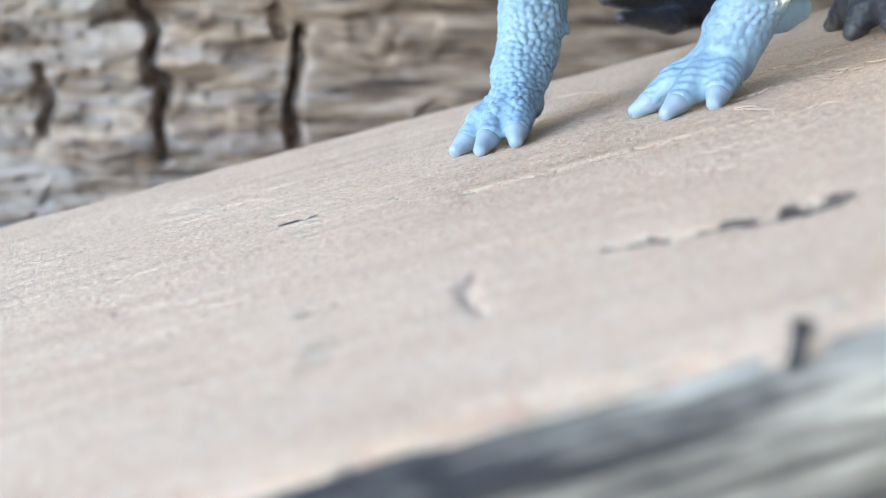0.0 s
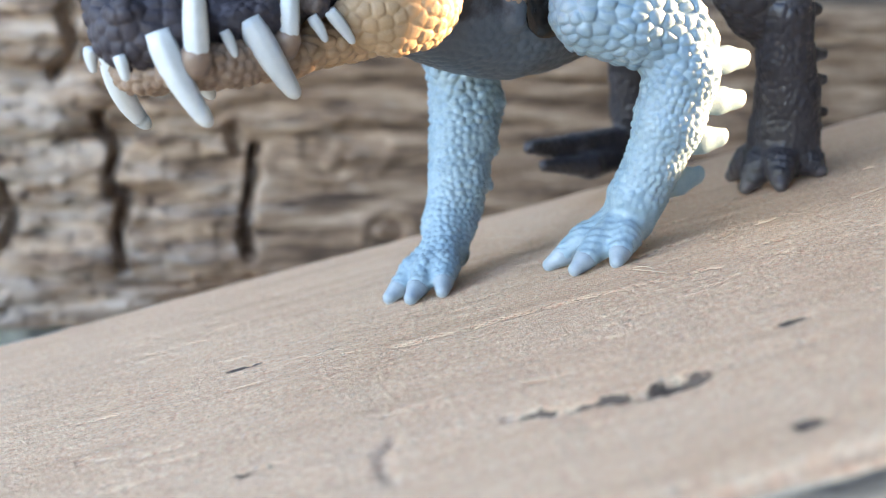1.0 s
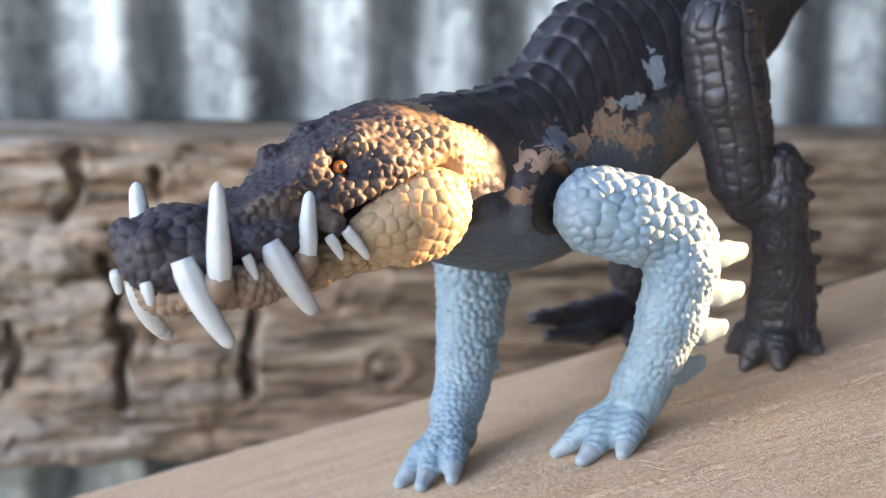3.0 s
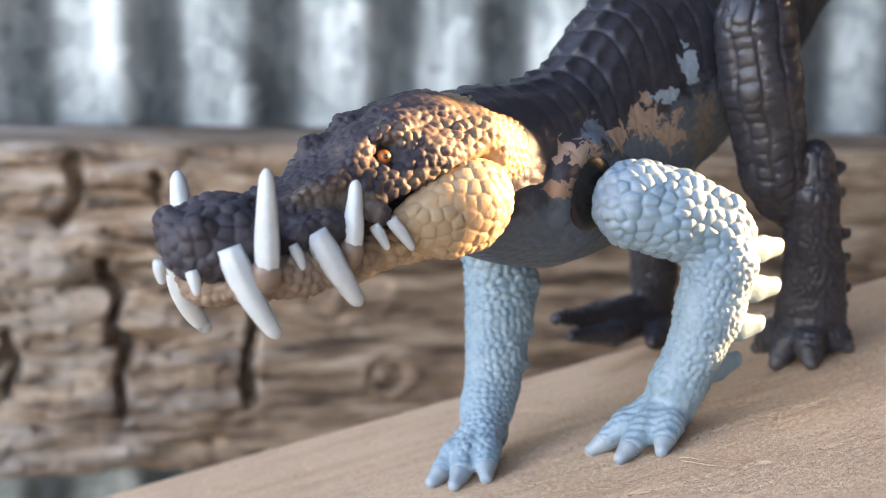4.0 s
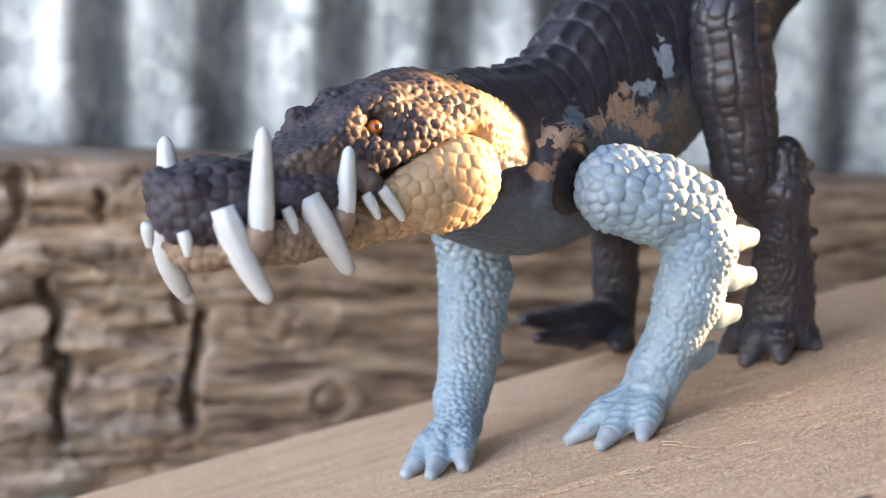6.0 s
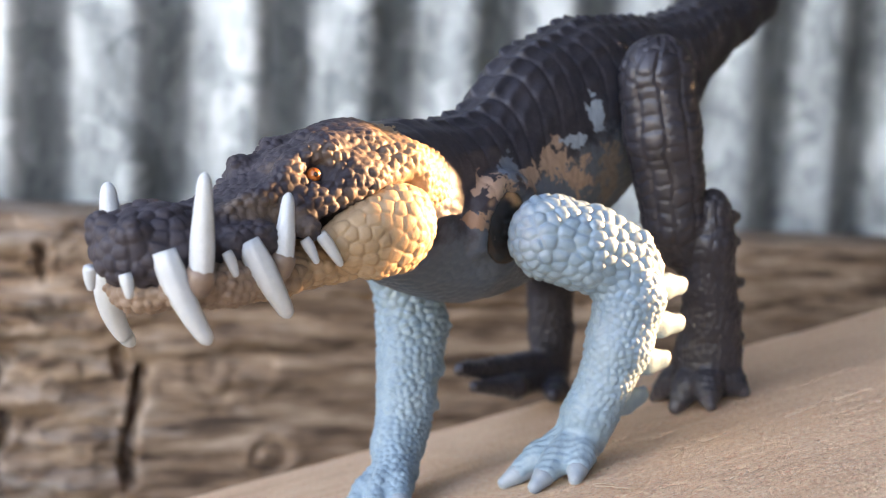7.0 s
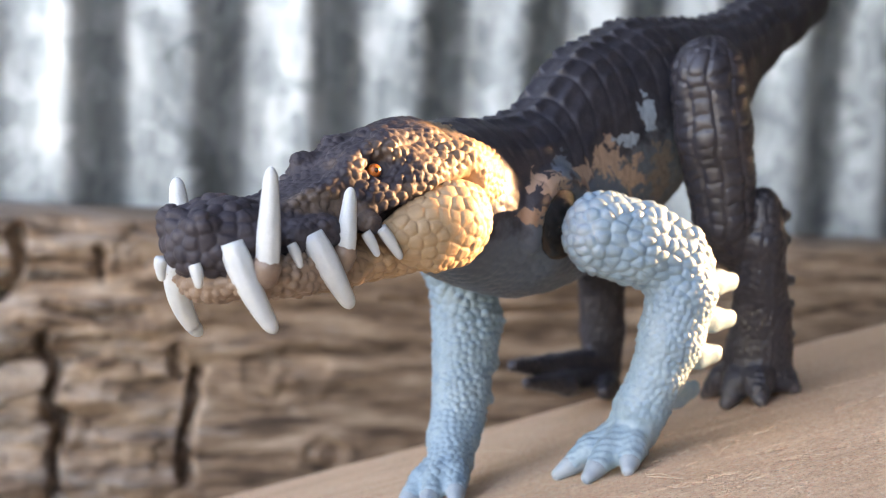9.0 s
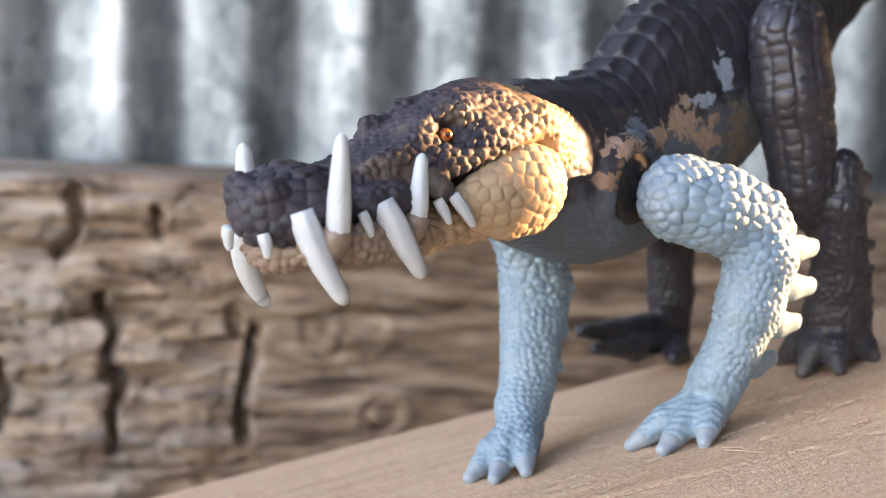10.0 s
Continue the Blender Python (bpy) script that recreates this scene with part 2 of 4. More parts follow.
def part(name, bm, mat, parent, label=""):
    me = bpy.data.meshes.new(name)
    bm.normal_update()
    bm.to_mesh(me)
    bm.free()
    me.polygons.foreach_set("use_smooth", np.ones(len(me.polygons), bool))
    return part_mesh(name, me, mat, parent, label)


def box(bm, lo, hi, bevel=0.0):
    g = bmesh.ops.create_cube(bm, size=1.0)
    for v in g["verts"]:
        v.co = Vector([l + (c + 0.5) * (h - l) for c, l, h in zip(v.co, lo, hi)])
    if bevel:
        edges = {e for v in g["verts"] for e in v.link_edges}
        bmesh.ops.bevel(bm, geom=list(edges), offset=bevel, segments=2, affect="EDGES")


def vnoise(p, scale, seed=0.0):
    """Smooth value noise for many points at once, in 0..1."""
    q = np.asarray(p) * scale + seed * 17.31
    i = np.floor(q).astype(np.int64)
    f = q - i
    f = f * f * (3 - 2 * f)
    out = np.zeros(len(q))
    for dx in (0, 1):
        for dy in (0, 1):
            for dz in (0, 1):
                h = (i[:, 0] + dx) * 374761393 + (i[:, 1] + dy) * 668265263 + (i[:, 2] + dz) * 2147483647
                h = (h ^ (h >> 13)) * 1274126177
                h = (h ^ (h >> 16)) & 0xFFFF
                w = (f[:, 0] if dx else 1 - f[:, 0]) * (f[:, 1] if dy else 1 - f[:, 1]) * (f[:, 2] if dz else 1 - f[:, 2])
                out += w * h / 65535.0
    return out


def fractal(p, scale, octaves=4, seed=0.0, gain=0.55):
    total, amp, norm = 0.0, 1.0, 0.0
    for k in range(octaves):
        total = total + amp * vnoise(p, scale * 2**k, seed + k)
        norm += amp
        amp *= gain
    return total / norm


def surface(chains, res, blend):
    """A closed skin round chains of elliptic stations (x, y, z, half width, half height), melted into one another."""
    prims = []
    for ch in chains:
        ch = [np.array(c, float) for c in ch]
        if len(ch) == 1:
            ch = [ch[0], ch[0] + [1e-5, 0, 0, 0, 0]]
        prims += list(zip(ch[:-1], ch[1:]))
    pts = np.array([c for pr in prims for c in pr])
    pad = 3 * res
    r = pts[:, 3:].max(1)[:, None]
    lo = (pts[:, :3] - r).min(0) - pad
    hi = (pts[:, :3] + r).max(0) + pad
    shape = np.ceil((hi - lo) / res).astype(int) + 1
    grid = np.full(shape, 0.02, np.float32)
    for a, b in prims:
        rr = max(a[3:].max(), b[3:].max()) + blend + 2 * res
        i0 = np.maximum(((np.minimum(a[:3], b[:3]) - rr - lo) / res).astype(int), 0)
        i1 = np.minimum(((np.maximum(a[:3], b[:3]) + rr - lo) / res).astype(int) + 2, shape)
        ax = [lo[k] + res * np.arange(i0[k], i1[k]) for k in range(3)]
        gx, gy, gz = np.meshgrid(*ax, indexing="ij", sparse=True)
        d = b[:3] - a[:3]
        t = ((gx - a[0]) * d[0] + (gy - a[1]) * d[1] + (gz - a[2]) * d[2]) / (d @ d)
        t = np.clip(t, 0, 1)
        rw = a[3] + t * (b[3] - a[3])
        rh = a[4] + t * (b[4] - a[4])
        ex, ey, ez = gx - a[0] - t * d[0], gy - a[1] - t * d[1], gz - a[2] - t * d[2]
        dist = (np.sqrt((ey / rw) ** 2 + (ex**2 + ez**2) / rh**2) - 1) * np.minimum(rw, rh)
        sub = grid[i0[0]:i1[0], i0[1]:i1[1], i0[2]:i1[2]]
        hmix = np.clip(0.5 + 0.5 * (sub - dist) / blend, 0, 1)
        sub[...] = sub + (dist - sub) * hmix - blend * hmix * (1 - hmix)
    return nets(grid, lo, res)


def nets(grid, lo, res):
    """The zero surface of a grid of distances, as verts and quads."""
    inside = grid < 0
    n = np.array(grid.shape) - 1
    total = np.zeros((*n, 3), np.float32)
    count = np.zeros(tuple(n), np.int16)
    sl = lambda o, k: slice(o, n[k] + o)
    for axis_n in range(3):
        others = [k for k in range(3) if k != axis_n]
        for o1 in (0, 1):
            for o2 in (0, 1):
                off = [0, 0, 0]
                off[others[0]], off[others[1]] = o1, o2
                end = list(off)
                end[axis_n] = 1
                a = grid[tuple(sl(off[k], k) for k in range(3))]
                b = grid[tuple(sl(end[k], k) for k in range(3))]
                cross = (a < 0) != (b < 0)
                t = np.where(cross, a / np.where(cross, a - b, 1), 0)
                for k in range(3):
                    total[..., k] += np.where(cross, t if k == axis_n else off[k], 0)
                count += cross
    has = count > 0
    index = np.full(tuple(n), -1, np.int32)
    index[has] = np.arange(has.sum())
    cells = np.argwhere(has)
    verts = lo + res * (cells + total[has] / count[has][:, None])
    quads = []
    for axis_n in range(3):
        u, w = (axis_n + 1) % 3, (axis_n + 2) % 3
        step = [0, 0, 0]
        step[axis_n] = 1
        a = inside[:-1, :-1, :-1]
        b = inside[step[0]:n[0] + step[0], step[1]:n[1] + step[1], step[2]:n[2] + step[2]]
        e = np.argwhere(a != b)
        e = e[(e[:, u] > 0) & (e[:, w] > 0)]
        flip = a[e[:, 0], e[:, 1], e[:, 2]]
        ring = []
        for du, dw in ((0, 0), (-1, 0), (-1, -1), (0, -1)):
            q = e.copy()
            q[:, u] += du
            q[:, w] += dw
            ring.append(index[q[:, 0], q[:, 1], q[:, 2]])
        f = np.stack(ring, 1)
        f[~flip] = f[~flip][:, ::-1]
        quads.append(f)
    return verts, np.concatenate(quads)


def vert_normals(verts, faces):
    a, b, c, d = (verts[faces[:, k]] for k in range(4))
    fn = np.cross(c - a, d - b)
    nrm = np.zeros_like(verts)
    for k in range(4):
        for ax in range(3):
            nrm[:, ax] += np.bincount(faces[:, k], fn[:, ax], len(verts))
    return nrm / (np.linalg.norm(nrm, axis=1, keepdims=True) + 1e-12)


def relax(verts, faces, rounds=2):
    e = np.concatenate([faces[:, [k, (k + 1) % 4]] for k in range(4)])
    for _ in range(rounds):
        acc = np.zeros_like(verts)
        cnt = np.bincount(e[:, 0], minlength=len(verts))[:, None]
        for ax in range(3):
            acc[:, ax] = np.bincount(e[:, 0], verts[e[:, 1], ax], len(verts))
        verts = 0.4 * verts + 0.6 * acc / np.maximum(cnt, 1)
    return verts


def scales(verts, spacing, seed=1, stretch=(1, 1, 1), bead=False, groove=0.34):
    """For each vertex a height in 0..1: round-topped scales with grooves between. spacing: a number, or one a vertex."""
    from mathutils import kdtree
    rng = np.random.RandomState(seed)
    q = verts * np.array(stretch)
    sp = np.broadcast_to(np.asarray(spacing, float), (len(verts),))
    cell = sp.max()
    table, seeds = {}, []
    for i in rng.permutation(len(q)):
        p = q[i]
        key = (int(p[0] // cell), int(p[1] // cell), int(p[2] // cell))
        r2 = (sp[i] * 0.8) ** 2
        ok = True
        for dx in (-1, 0, 1):
            for dy in (-1, 0, 1):
                for dz in (-1, 0, 1):
                    for s in table.get((key[0] + dx, key[1] + dy, key[2] + dz), ()):
                        if (s[0] - p[0]) ** 2 + (s[1] - p[1]) ** 2 + (s[2] - p[2]) ** 2 < r2:
                            ok = False
                            break
                    if not ok:
                        break
                if not ok:
                    break
            if not ok:
                break
        if ok:
            table.setdefault(key, []).append(p)
            seeds.append(i)
    tree = kdtree.KDTree(len(seeds))
    for k, i in enumerate(seeds):
        tree.insert(q[i], k)
    tree.balance()
    lift = rng.uniform(0.6, 1.0, len(seeds))
    size = rng.uniform(0.42, 0.66, len(seeds))
    out = np.empty(len(q))
    if bead:
        for i, p in enumerate(q):
            _, k1, d1 = tree.find(p)
            out[i] = size[k1] * 1.5 * math.sqrt(max(0.0, 1 - (d1 / (size[k1] * sp[i])) ** 2))
        return out
    for i, p in enumerate(q):
        (_, k1, d1), (_, _, d2) = tree.find_n(p, 2)
        g = min((d2 - d1) / (groove * sp[i]), 1.0)
        out[i] = lift[k1] * g * (2 - g) * (1 - 0.45 * min(1.0, d1 / (0.62 * sp[i])) ** 2)
    return out

# ------------------------------------------------------------------ the shed: ground, iron wall, and unseen walls and roof added to shape the light
def structure(name, bm, mat, label, category):
    ob = part(name, bm, mat, None, label)
    for p in ob.data.polygons:
        p.use_smooth = False
    return tagged(ob, label, category, kind="structure")


FLOOR = -0.40
bm = bmesh.new()
box(bm, (-400, -400, FLOOR - 0.3), (400, 400, FLOOR))
structure("ground", bm, EARTH, "bare brown trodden earth round the shed", "ground")

# corrugated iron behind, waves 76 mm apart
WALL_Y, PITCH, WAVE = 0.5675, 0.076, 0.0105


def corrugated(name, x0, x1, z0, z1, y, label):
    xs = np.arange(x0, x1, PITCH / 24)
    ph = 2 * math.pi * (xs + 0.091) / PITCH
    front = y - WAVE * np.cos(ph)
    verts, faces = [], []
    zs = np.linspace(z0, z1, 9)
    for shift in (0.0, 0.0012):
        for z in zs:
            for x, yy in zip(xs, front):
                verts.append((x, yy + shift + 0.0012 * math.sin(9 * z + 3 * x), z))
    n, m = len(xs), len(zs)
    for layer in (0, 1):
        for j in range(m - 1):
            for i in range(n - 1):
                a = layer * n * m + j * n + i
                q = (a, a + 1, a + n + 1, a + n)
                faces.append(q if layer == 0 else q[::-1])
    for j in (0, m - 1):
        for i in range(n - 1):
            a, b = j * n + i, n * m + j * n + i
            faces.append((a, b, b + 1, a + 1) if j == 0 else (a, a + 1, b + 1, b))
    for i in (0, n - 1):
        for j in range(m - 1):
            a, b = j * n + i, n * m + j * n + i
            faces.append((a, a + n, b + n, b) if i == 0 else (a, b, b + n, a + n))
    me = mesh_from(name, verts, faces)
    return tagged(part_mesh(name, me, ZINC, None), label, "wall", kind="structure")


corrugated("wall_back", -1.70, 0.70, FLOOR, 1.15, WALL_Y, "corrugated galvanised iron wall, dull grey with spangle")

# unseen end wall, added so the low sun reaches only head and arm
GAP_X = 0.64


def wall_with_gap(name, x, thick, lo, hi, gap, slant, mat, label):
    """A wall in the y-z plane with a four-cornered, slanting hole right through it."""
    bm = bmesh.new()
    outer = [(lo[0], lo[1]), (hi[0], lo[1]), (hi[0], hi[1]), (lo[0], hi[1])]
    rings = [[bm.verts.new((x + t, y + t * dy, z + t * dz)) for y, z in ring] for t in (0.0, thick) for ring, dy, dz in ((outer, 0, 0), (gap, slant[0], slant[1]))]
    for k in range(4):
        n = (k + 1) % 4
        bm.faces.new((rings[0][k], rings[1][k], rings[1][n], rings[0][n]))
        bm.faces.new((rings[2][k], rings[2][n], rings[3][n], rings[3][k]))
        bm.faces.new((rings[0][k], rings[0][n], rings[2][n], rings[2][k]))
        bm.faces.new((rings[1][k], rings[3][k], rings[3][n], rings[1][n]))
    bmesh.ops.recalc_face_normals(bm, faces=bm.faces)
    return structure(name, bm, mat, label, "wall")


def gap_y(p):
    """Where a sunbeam that passes p metres off the origin meets the wall."""
    flat = math.hypot(SUN_TO.x, SUN_TO.y)
    return (p * flat + SUN_TO.y * GAP_X) / SUN_TO.x


wall_with_gap("sun_mask_wall", GAP_X, 0.12, (-0.75, FLOOR), (WALL_Y + 0.02, 1.15),
              [(gap_y(0.0268), 0.146), (gap_y(0.0468), 0.146), (gap_y(0.0468), 0.236), (gap_y(0.0268), 0.240)], (SUN_TO.y / SUN_TO.x, SUN_TO.z / SUN_TO.x), BLOCKER,
              "unseen dark wall with a narrow gap, added to shape the sunbeam")
# unseen panel behind the camera, added to hold back light from the front
bm = bmesh.new()
box(bm, (-0.14, -0.77, FLOOR), (0.66, -0.75, 1.15))
structure("front_light_blocker", bm, BLOCKER, "unseen dark front wall added to block light from behind the camera", "wall")
# unseen roof, added to cut off sky light overhead and on the right
bm = bmesh.new()
box(bm, (-0.36, -0.77, 1.15), (0.70, 0.65, 1.17))
structure("ceiling", bm, BLOCKER, "unseen dark roof panel added to limit light from above", "ceiling")


# ------------------------------------------------------------------ timber
def slab_object(name, nx, ny, depth, relief, mat, side_mat, m, label, category, worn=None):
    """A timber with a finely worked face (local z up) and plain sides. relief(x, y) gives the height of the face."""
    xs, ys = nx, ny
    gx, gy = np.meshgrid(xs, ys, indexing="ij")
    gz = relief(gx.ravel(), gy.ravel())
    verts = np.stack([gx.ravel(), gy.ravel(), gz], 1)
    a, b = len(xs), len(ys)
    i, j = np.meshgrid(np.arange(a - 1), np.arange(b - 1), indexing="ij")
    k = (i * b + j).ravel()
    faces = np.stack([k, k + b, k + b + 1, k + 1], 1)
    # sides go down to the depth, a rim of verts below the border
    border = np.concatenate([np.arange(a) * b, (a - 1) * b + np.arange(1, b), (np.arange(a - 1)[::-1]) * b + b - 1, np.arange(1, b - 1)[::-1]])
    rings, below = [border], []
    for f in (0.25, 0.6, 1.0):
        base = len(verts)
        rim = verts[border].copy()
        wob = (fractal(rim * [1, 1, 1] + [0, 0, f], 60, 3, 5) - 0.5) * 0.003 * (f < 1)
        rim[:, 2] = -depth * f
        rim[:, 1] += wob
        verts = np.concatenate([verts, rim])
        rings.append(np.arange(base, base + len(rim)))
    n = len(border)
    side_faces = []
    for r0, r1 in zip(rings[:-1], rings[1:]):
        side_faces.append(np.stack([r0, np.roll(r0, -1), np.roll(r1, -1), r1], 1)[:, ::-1])
    faces_all = np.concatenate([faces] + side_faces)
    me = mesh_from(name, verts, faces_all)
    bmx = bmesh.new()
    bmx.from_mesh(me)
    bmx.verts.ensure_lookup_table()
    bot = bmx.faces.new([bmx.verts[int(v)] for v in rings[-1]])
    bmesh.ops.recalc_face_normals(bmx, faces=bmx.faces)
    bmx.to_mesh(me)
    bmx.free()
    me.materials.append(mat)
    me.materials.append(side_mat)
    idx = np.zeros(len(me.polygons), np.int32)
    idx[len(faces):] = 1
    if worn is not None:
        mid = verts[faces].mean(1)
        idx[:len(faces)][worn(mid[:, 0], mid[:, 1])] = 1
    me.polygons.foreach_set("material_index", idx)
    ob = new(name, me)
    ob.matrix_world = m
    return tagged(ob, label, category)


def crack_line(x, y, pts, width):
    """0..1 closeness of points to a broken line."""
    best = np.full(len(x), 9.0)
    for (x0, y0), (x1, y1) in zip(pts[:-1], pts[1:]):
        dx, dy = x1 - x0, y1 - y0
        t = np.clip(((x - x0) * dx + (y - y0) * dy) / (dx * dx + dy * dy), 0, 1)
        best = np.minimum(best, np.hypot(x - x0 - t * dx, y - y0 - t * dy))
    return np.clip(1 - best / width, 0, 1)


# the sloping plank: its own frame, x along it and z off its face
P_N = Vector((-0.2138, 0.1832, 0.9595)).normalized()
P_O = Vector((-0.0062, -0.0200, 0.0006))
P_X = Vector((0.9709, -0.0686, 0.2294))
P_X = (P_X - P_N * P_X.dot(P_N)).normalized()
P_Y = P_N.cross(P_X)
PLANK_M = Matrix.Translation(P_O) @ Matrix((P_X, P_Y, P_N)).transposed().to_4x4()
NEAR, FAR = -0.1105, 0.2035


SPLITS = (((0.0167, 0.0568), (0.0374, 0.0594), (0.0512, 0.0631), (0.0745, 0.0630), (0.1037, 0.0639), (0.1600, 0.0660)),
          ((-0.030, 0.0330), (0.0143, 0.0306), (0.0419, 0.0261), (0.0661, 0.0230)), ((0.035, 0.0900), (0.080, 0.0960), (0.150, 0.0990)))


def plank_relief(x, y):
    p = np.stack([x * 6, y * 40, 0 * x], 1)
    fine = np.stack([x * 60, y * 260, 0 * x + 3], 1)
    z = (fractal(p, 4, 4, 1) - 0.5) * 0.0008 + (fractal(fine, 2.2, 3, 2) - 0.5) * 0.0006
    edge = np.clip((y - NEAR) / 0.012, 0, 1)
    z -= 0.0050 * (1 - edge) ** 2 * (1 + 1.2 * (fractal(np.stack([x * 50, y * 30, 0 * x], 1), 1, 3, 7) - 0.5))
    z -= (1 - edge) * 0.0012 * fractal(np.stack([x * 60, y * 900, 0 * x], 1), 1, 2, 9)
    back = np.clip((FAR - y) / 0.008, 0, 1)
    z -= 0.004 * (1 - back) ** 2
    # knot hole, split and dents
    ragged = 1 + 0.7 * (fractal(np.stack([x, y, 0 * x], 1), 500, 3, 8) - 0.5)
    z -= 0.0045 * np.clip(1.15 - ragged * np.hypot((x - 0.0142) / 0.0062, (y + 0.0529) / 0.0040), 0, 1) ** 0.6
    z -= 0.0024 * ragged * crack_line(x, y, ((-0.0150, -0.0462), (-0.0105, -0.0468), (-0.0075, -0.0492), (-0.002, -0.0500), (0.0035, -0.0522), (0.007, -0.0520)), 0.0019) ** 0.6
    z -= 0.0011 * crack_line(x, y, ((-0.0365, -0.0400), (-0.0395, -0.046), (-0.0400, -0.055), (-0.0385, -0.0625)), 0.0014)
    z -= 0.0016 * crack_line(x, y, ((0.0420, -0.0355), (0.0475, -0.0345)), 0.0012)
    z -= 0.0016 * crack_line(x, y, ((0.0225, -0.0895), (0.0275, -0.0885)), 0.0014)
    z -= 0.0012 * crack_line(x, y, ((-0.0655, -0.0360), (-0.0605, -0.0340)), 0.0011)
    z -= 0.0012 * crack_line(x, y, ((-0.0705, 0.0535), (-0.0645, 0.0565)), 0.0012)
    z -= 0.0010 * crack_line(x, y, ((-0.0555, 0.0685), (-0.0495, 0.0695)), 0.0012)
    z -= 0.0018 * crack_line(x, y, ((-0.06, -0.1045), (-0.035, -0.1030), (-0.012, -0.1045), (0.03, -0.1020)), 0.0008)
    z -= 0.0014 * crack_line(x, y, ((-0.030, -0.0985), (-0.012, -0.0995), (0.01, -0.0985)), 0.0006)
    z -= 0.0012 * crack_line(x, y, ((0.045, 0.012), (0.10, 0.026), (0.16, 0.034)), 0.0009) * (fractal(np.stack([x * 200, y, 0 * x], 1), 1, 2, 5) > 0.45)
    # long broken splits beside the front foot
    broken = np.clip(4 * (fractal(np.stack([x * 260, y * 60, 0 * x], 1), 1, 3, 5) - 0.38), 0, 1)
    wave = 0.0012 * (fractal(np.stack([x * 90, 0 * x, 0 * x], 1), 1, 3, 6) - 0.5)
    for pts in SPLITS:
        z -= 0.0020 * broken * crack_line(x, y + wave, pts, 0.0012) ** 0.7
    for k in range(240):
        rng = np.random.RandomState(k)
        cx, cy, ln = rng.uniform(-0.12, 0.25), rng.uniform(-0.1, 0.19), rng.uniform(0.001, 0.010)
        near = (np.abs(x - cx - ln / 2) < ln / 2 + 0.002) & (np.abs(y - cy) < 0.004)
        z[near] -= rng.uniform(0.0006, 0.0014) * crack_line(x[near], y[near], ((cx, cy), (cx + ln, cy + rng.uniform(-0.0009, 0.0009))), 0.0008)
    return z


px = np.concatenate([np.linspace(-1.66, -0.24, 40), np.arange(-0.235, 0.285, 0.0011)])
py = np.concatenate([NEAR + np.array([0.0, 0.0006, 0.0014, 0.0024, 0.0036]), np.arange(NEAR + 0.005, FAR - 0.001, 0.0011), [FAR]])
plank = slab_object("wooden_plank", px, py, 0.05, plank_relief, PLANK, PLANK_SIDE, PLANK_M,
                    "sloping weathered tan plank with a knot hole and rough grey edge", "plank",
                    lambda x, y: y < NEAR + 0.0048 + 0.0040 * (fractal(np.stack([x * 25, y * 500, 0 * x], 1), 1, 3, 17) - 0.5))

# the heavy rail bolted to the iron behind
BEAM_M = Matrix.Translation((0.0, 0.4637, 0.0)) @ pose(0, 0, 0, 90, 0, 0) @ pose(0, 0, 0, 0, 0, -1.9)
B_LO, B_HI = -0.172, 0.0205


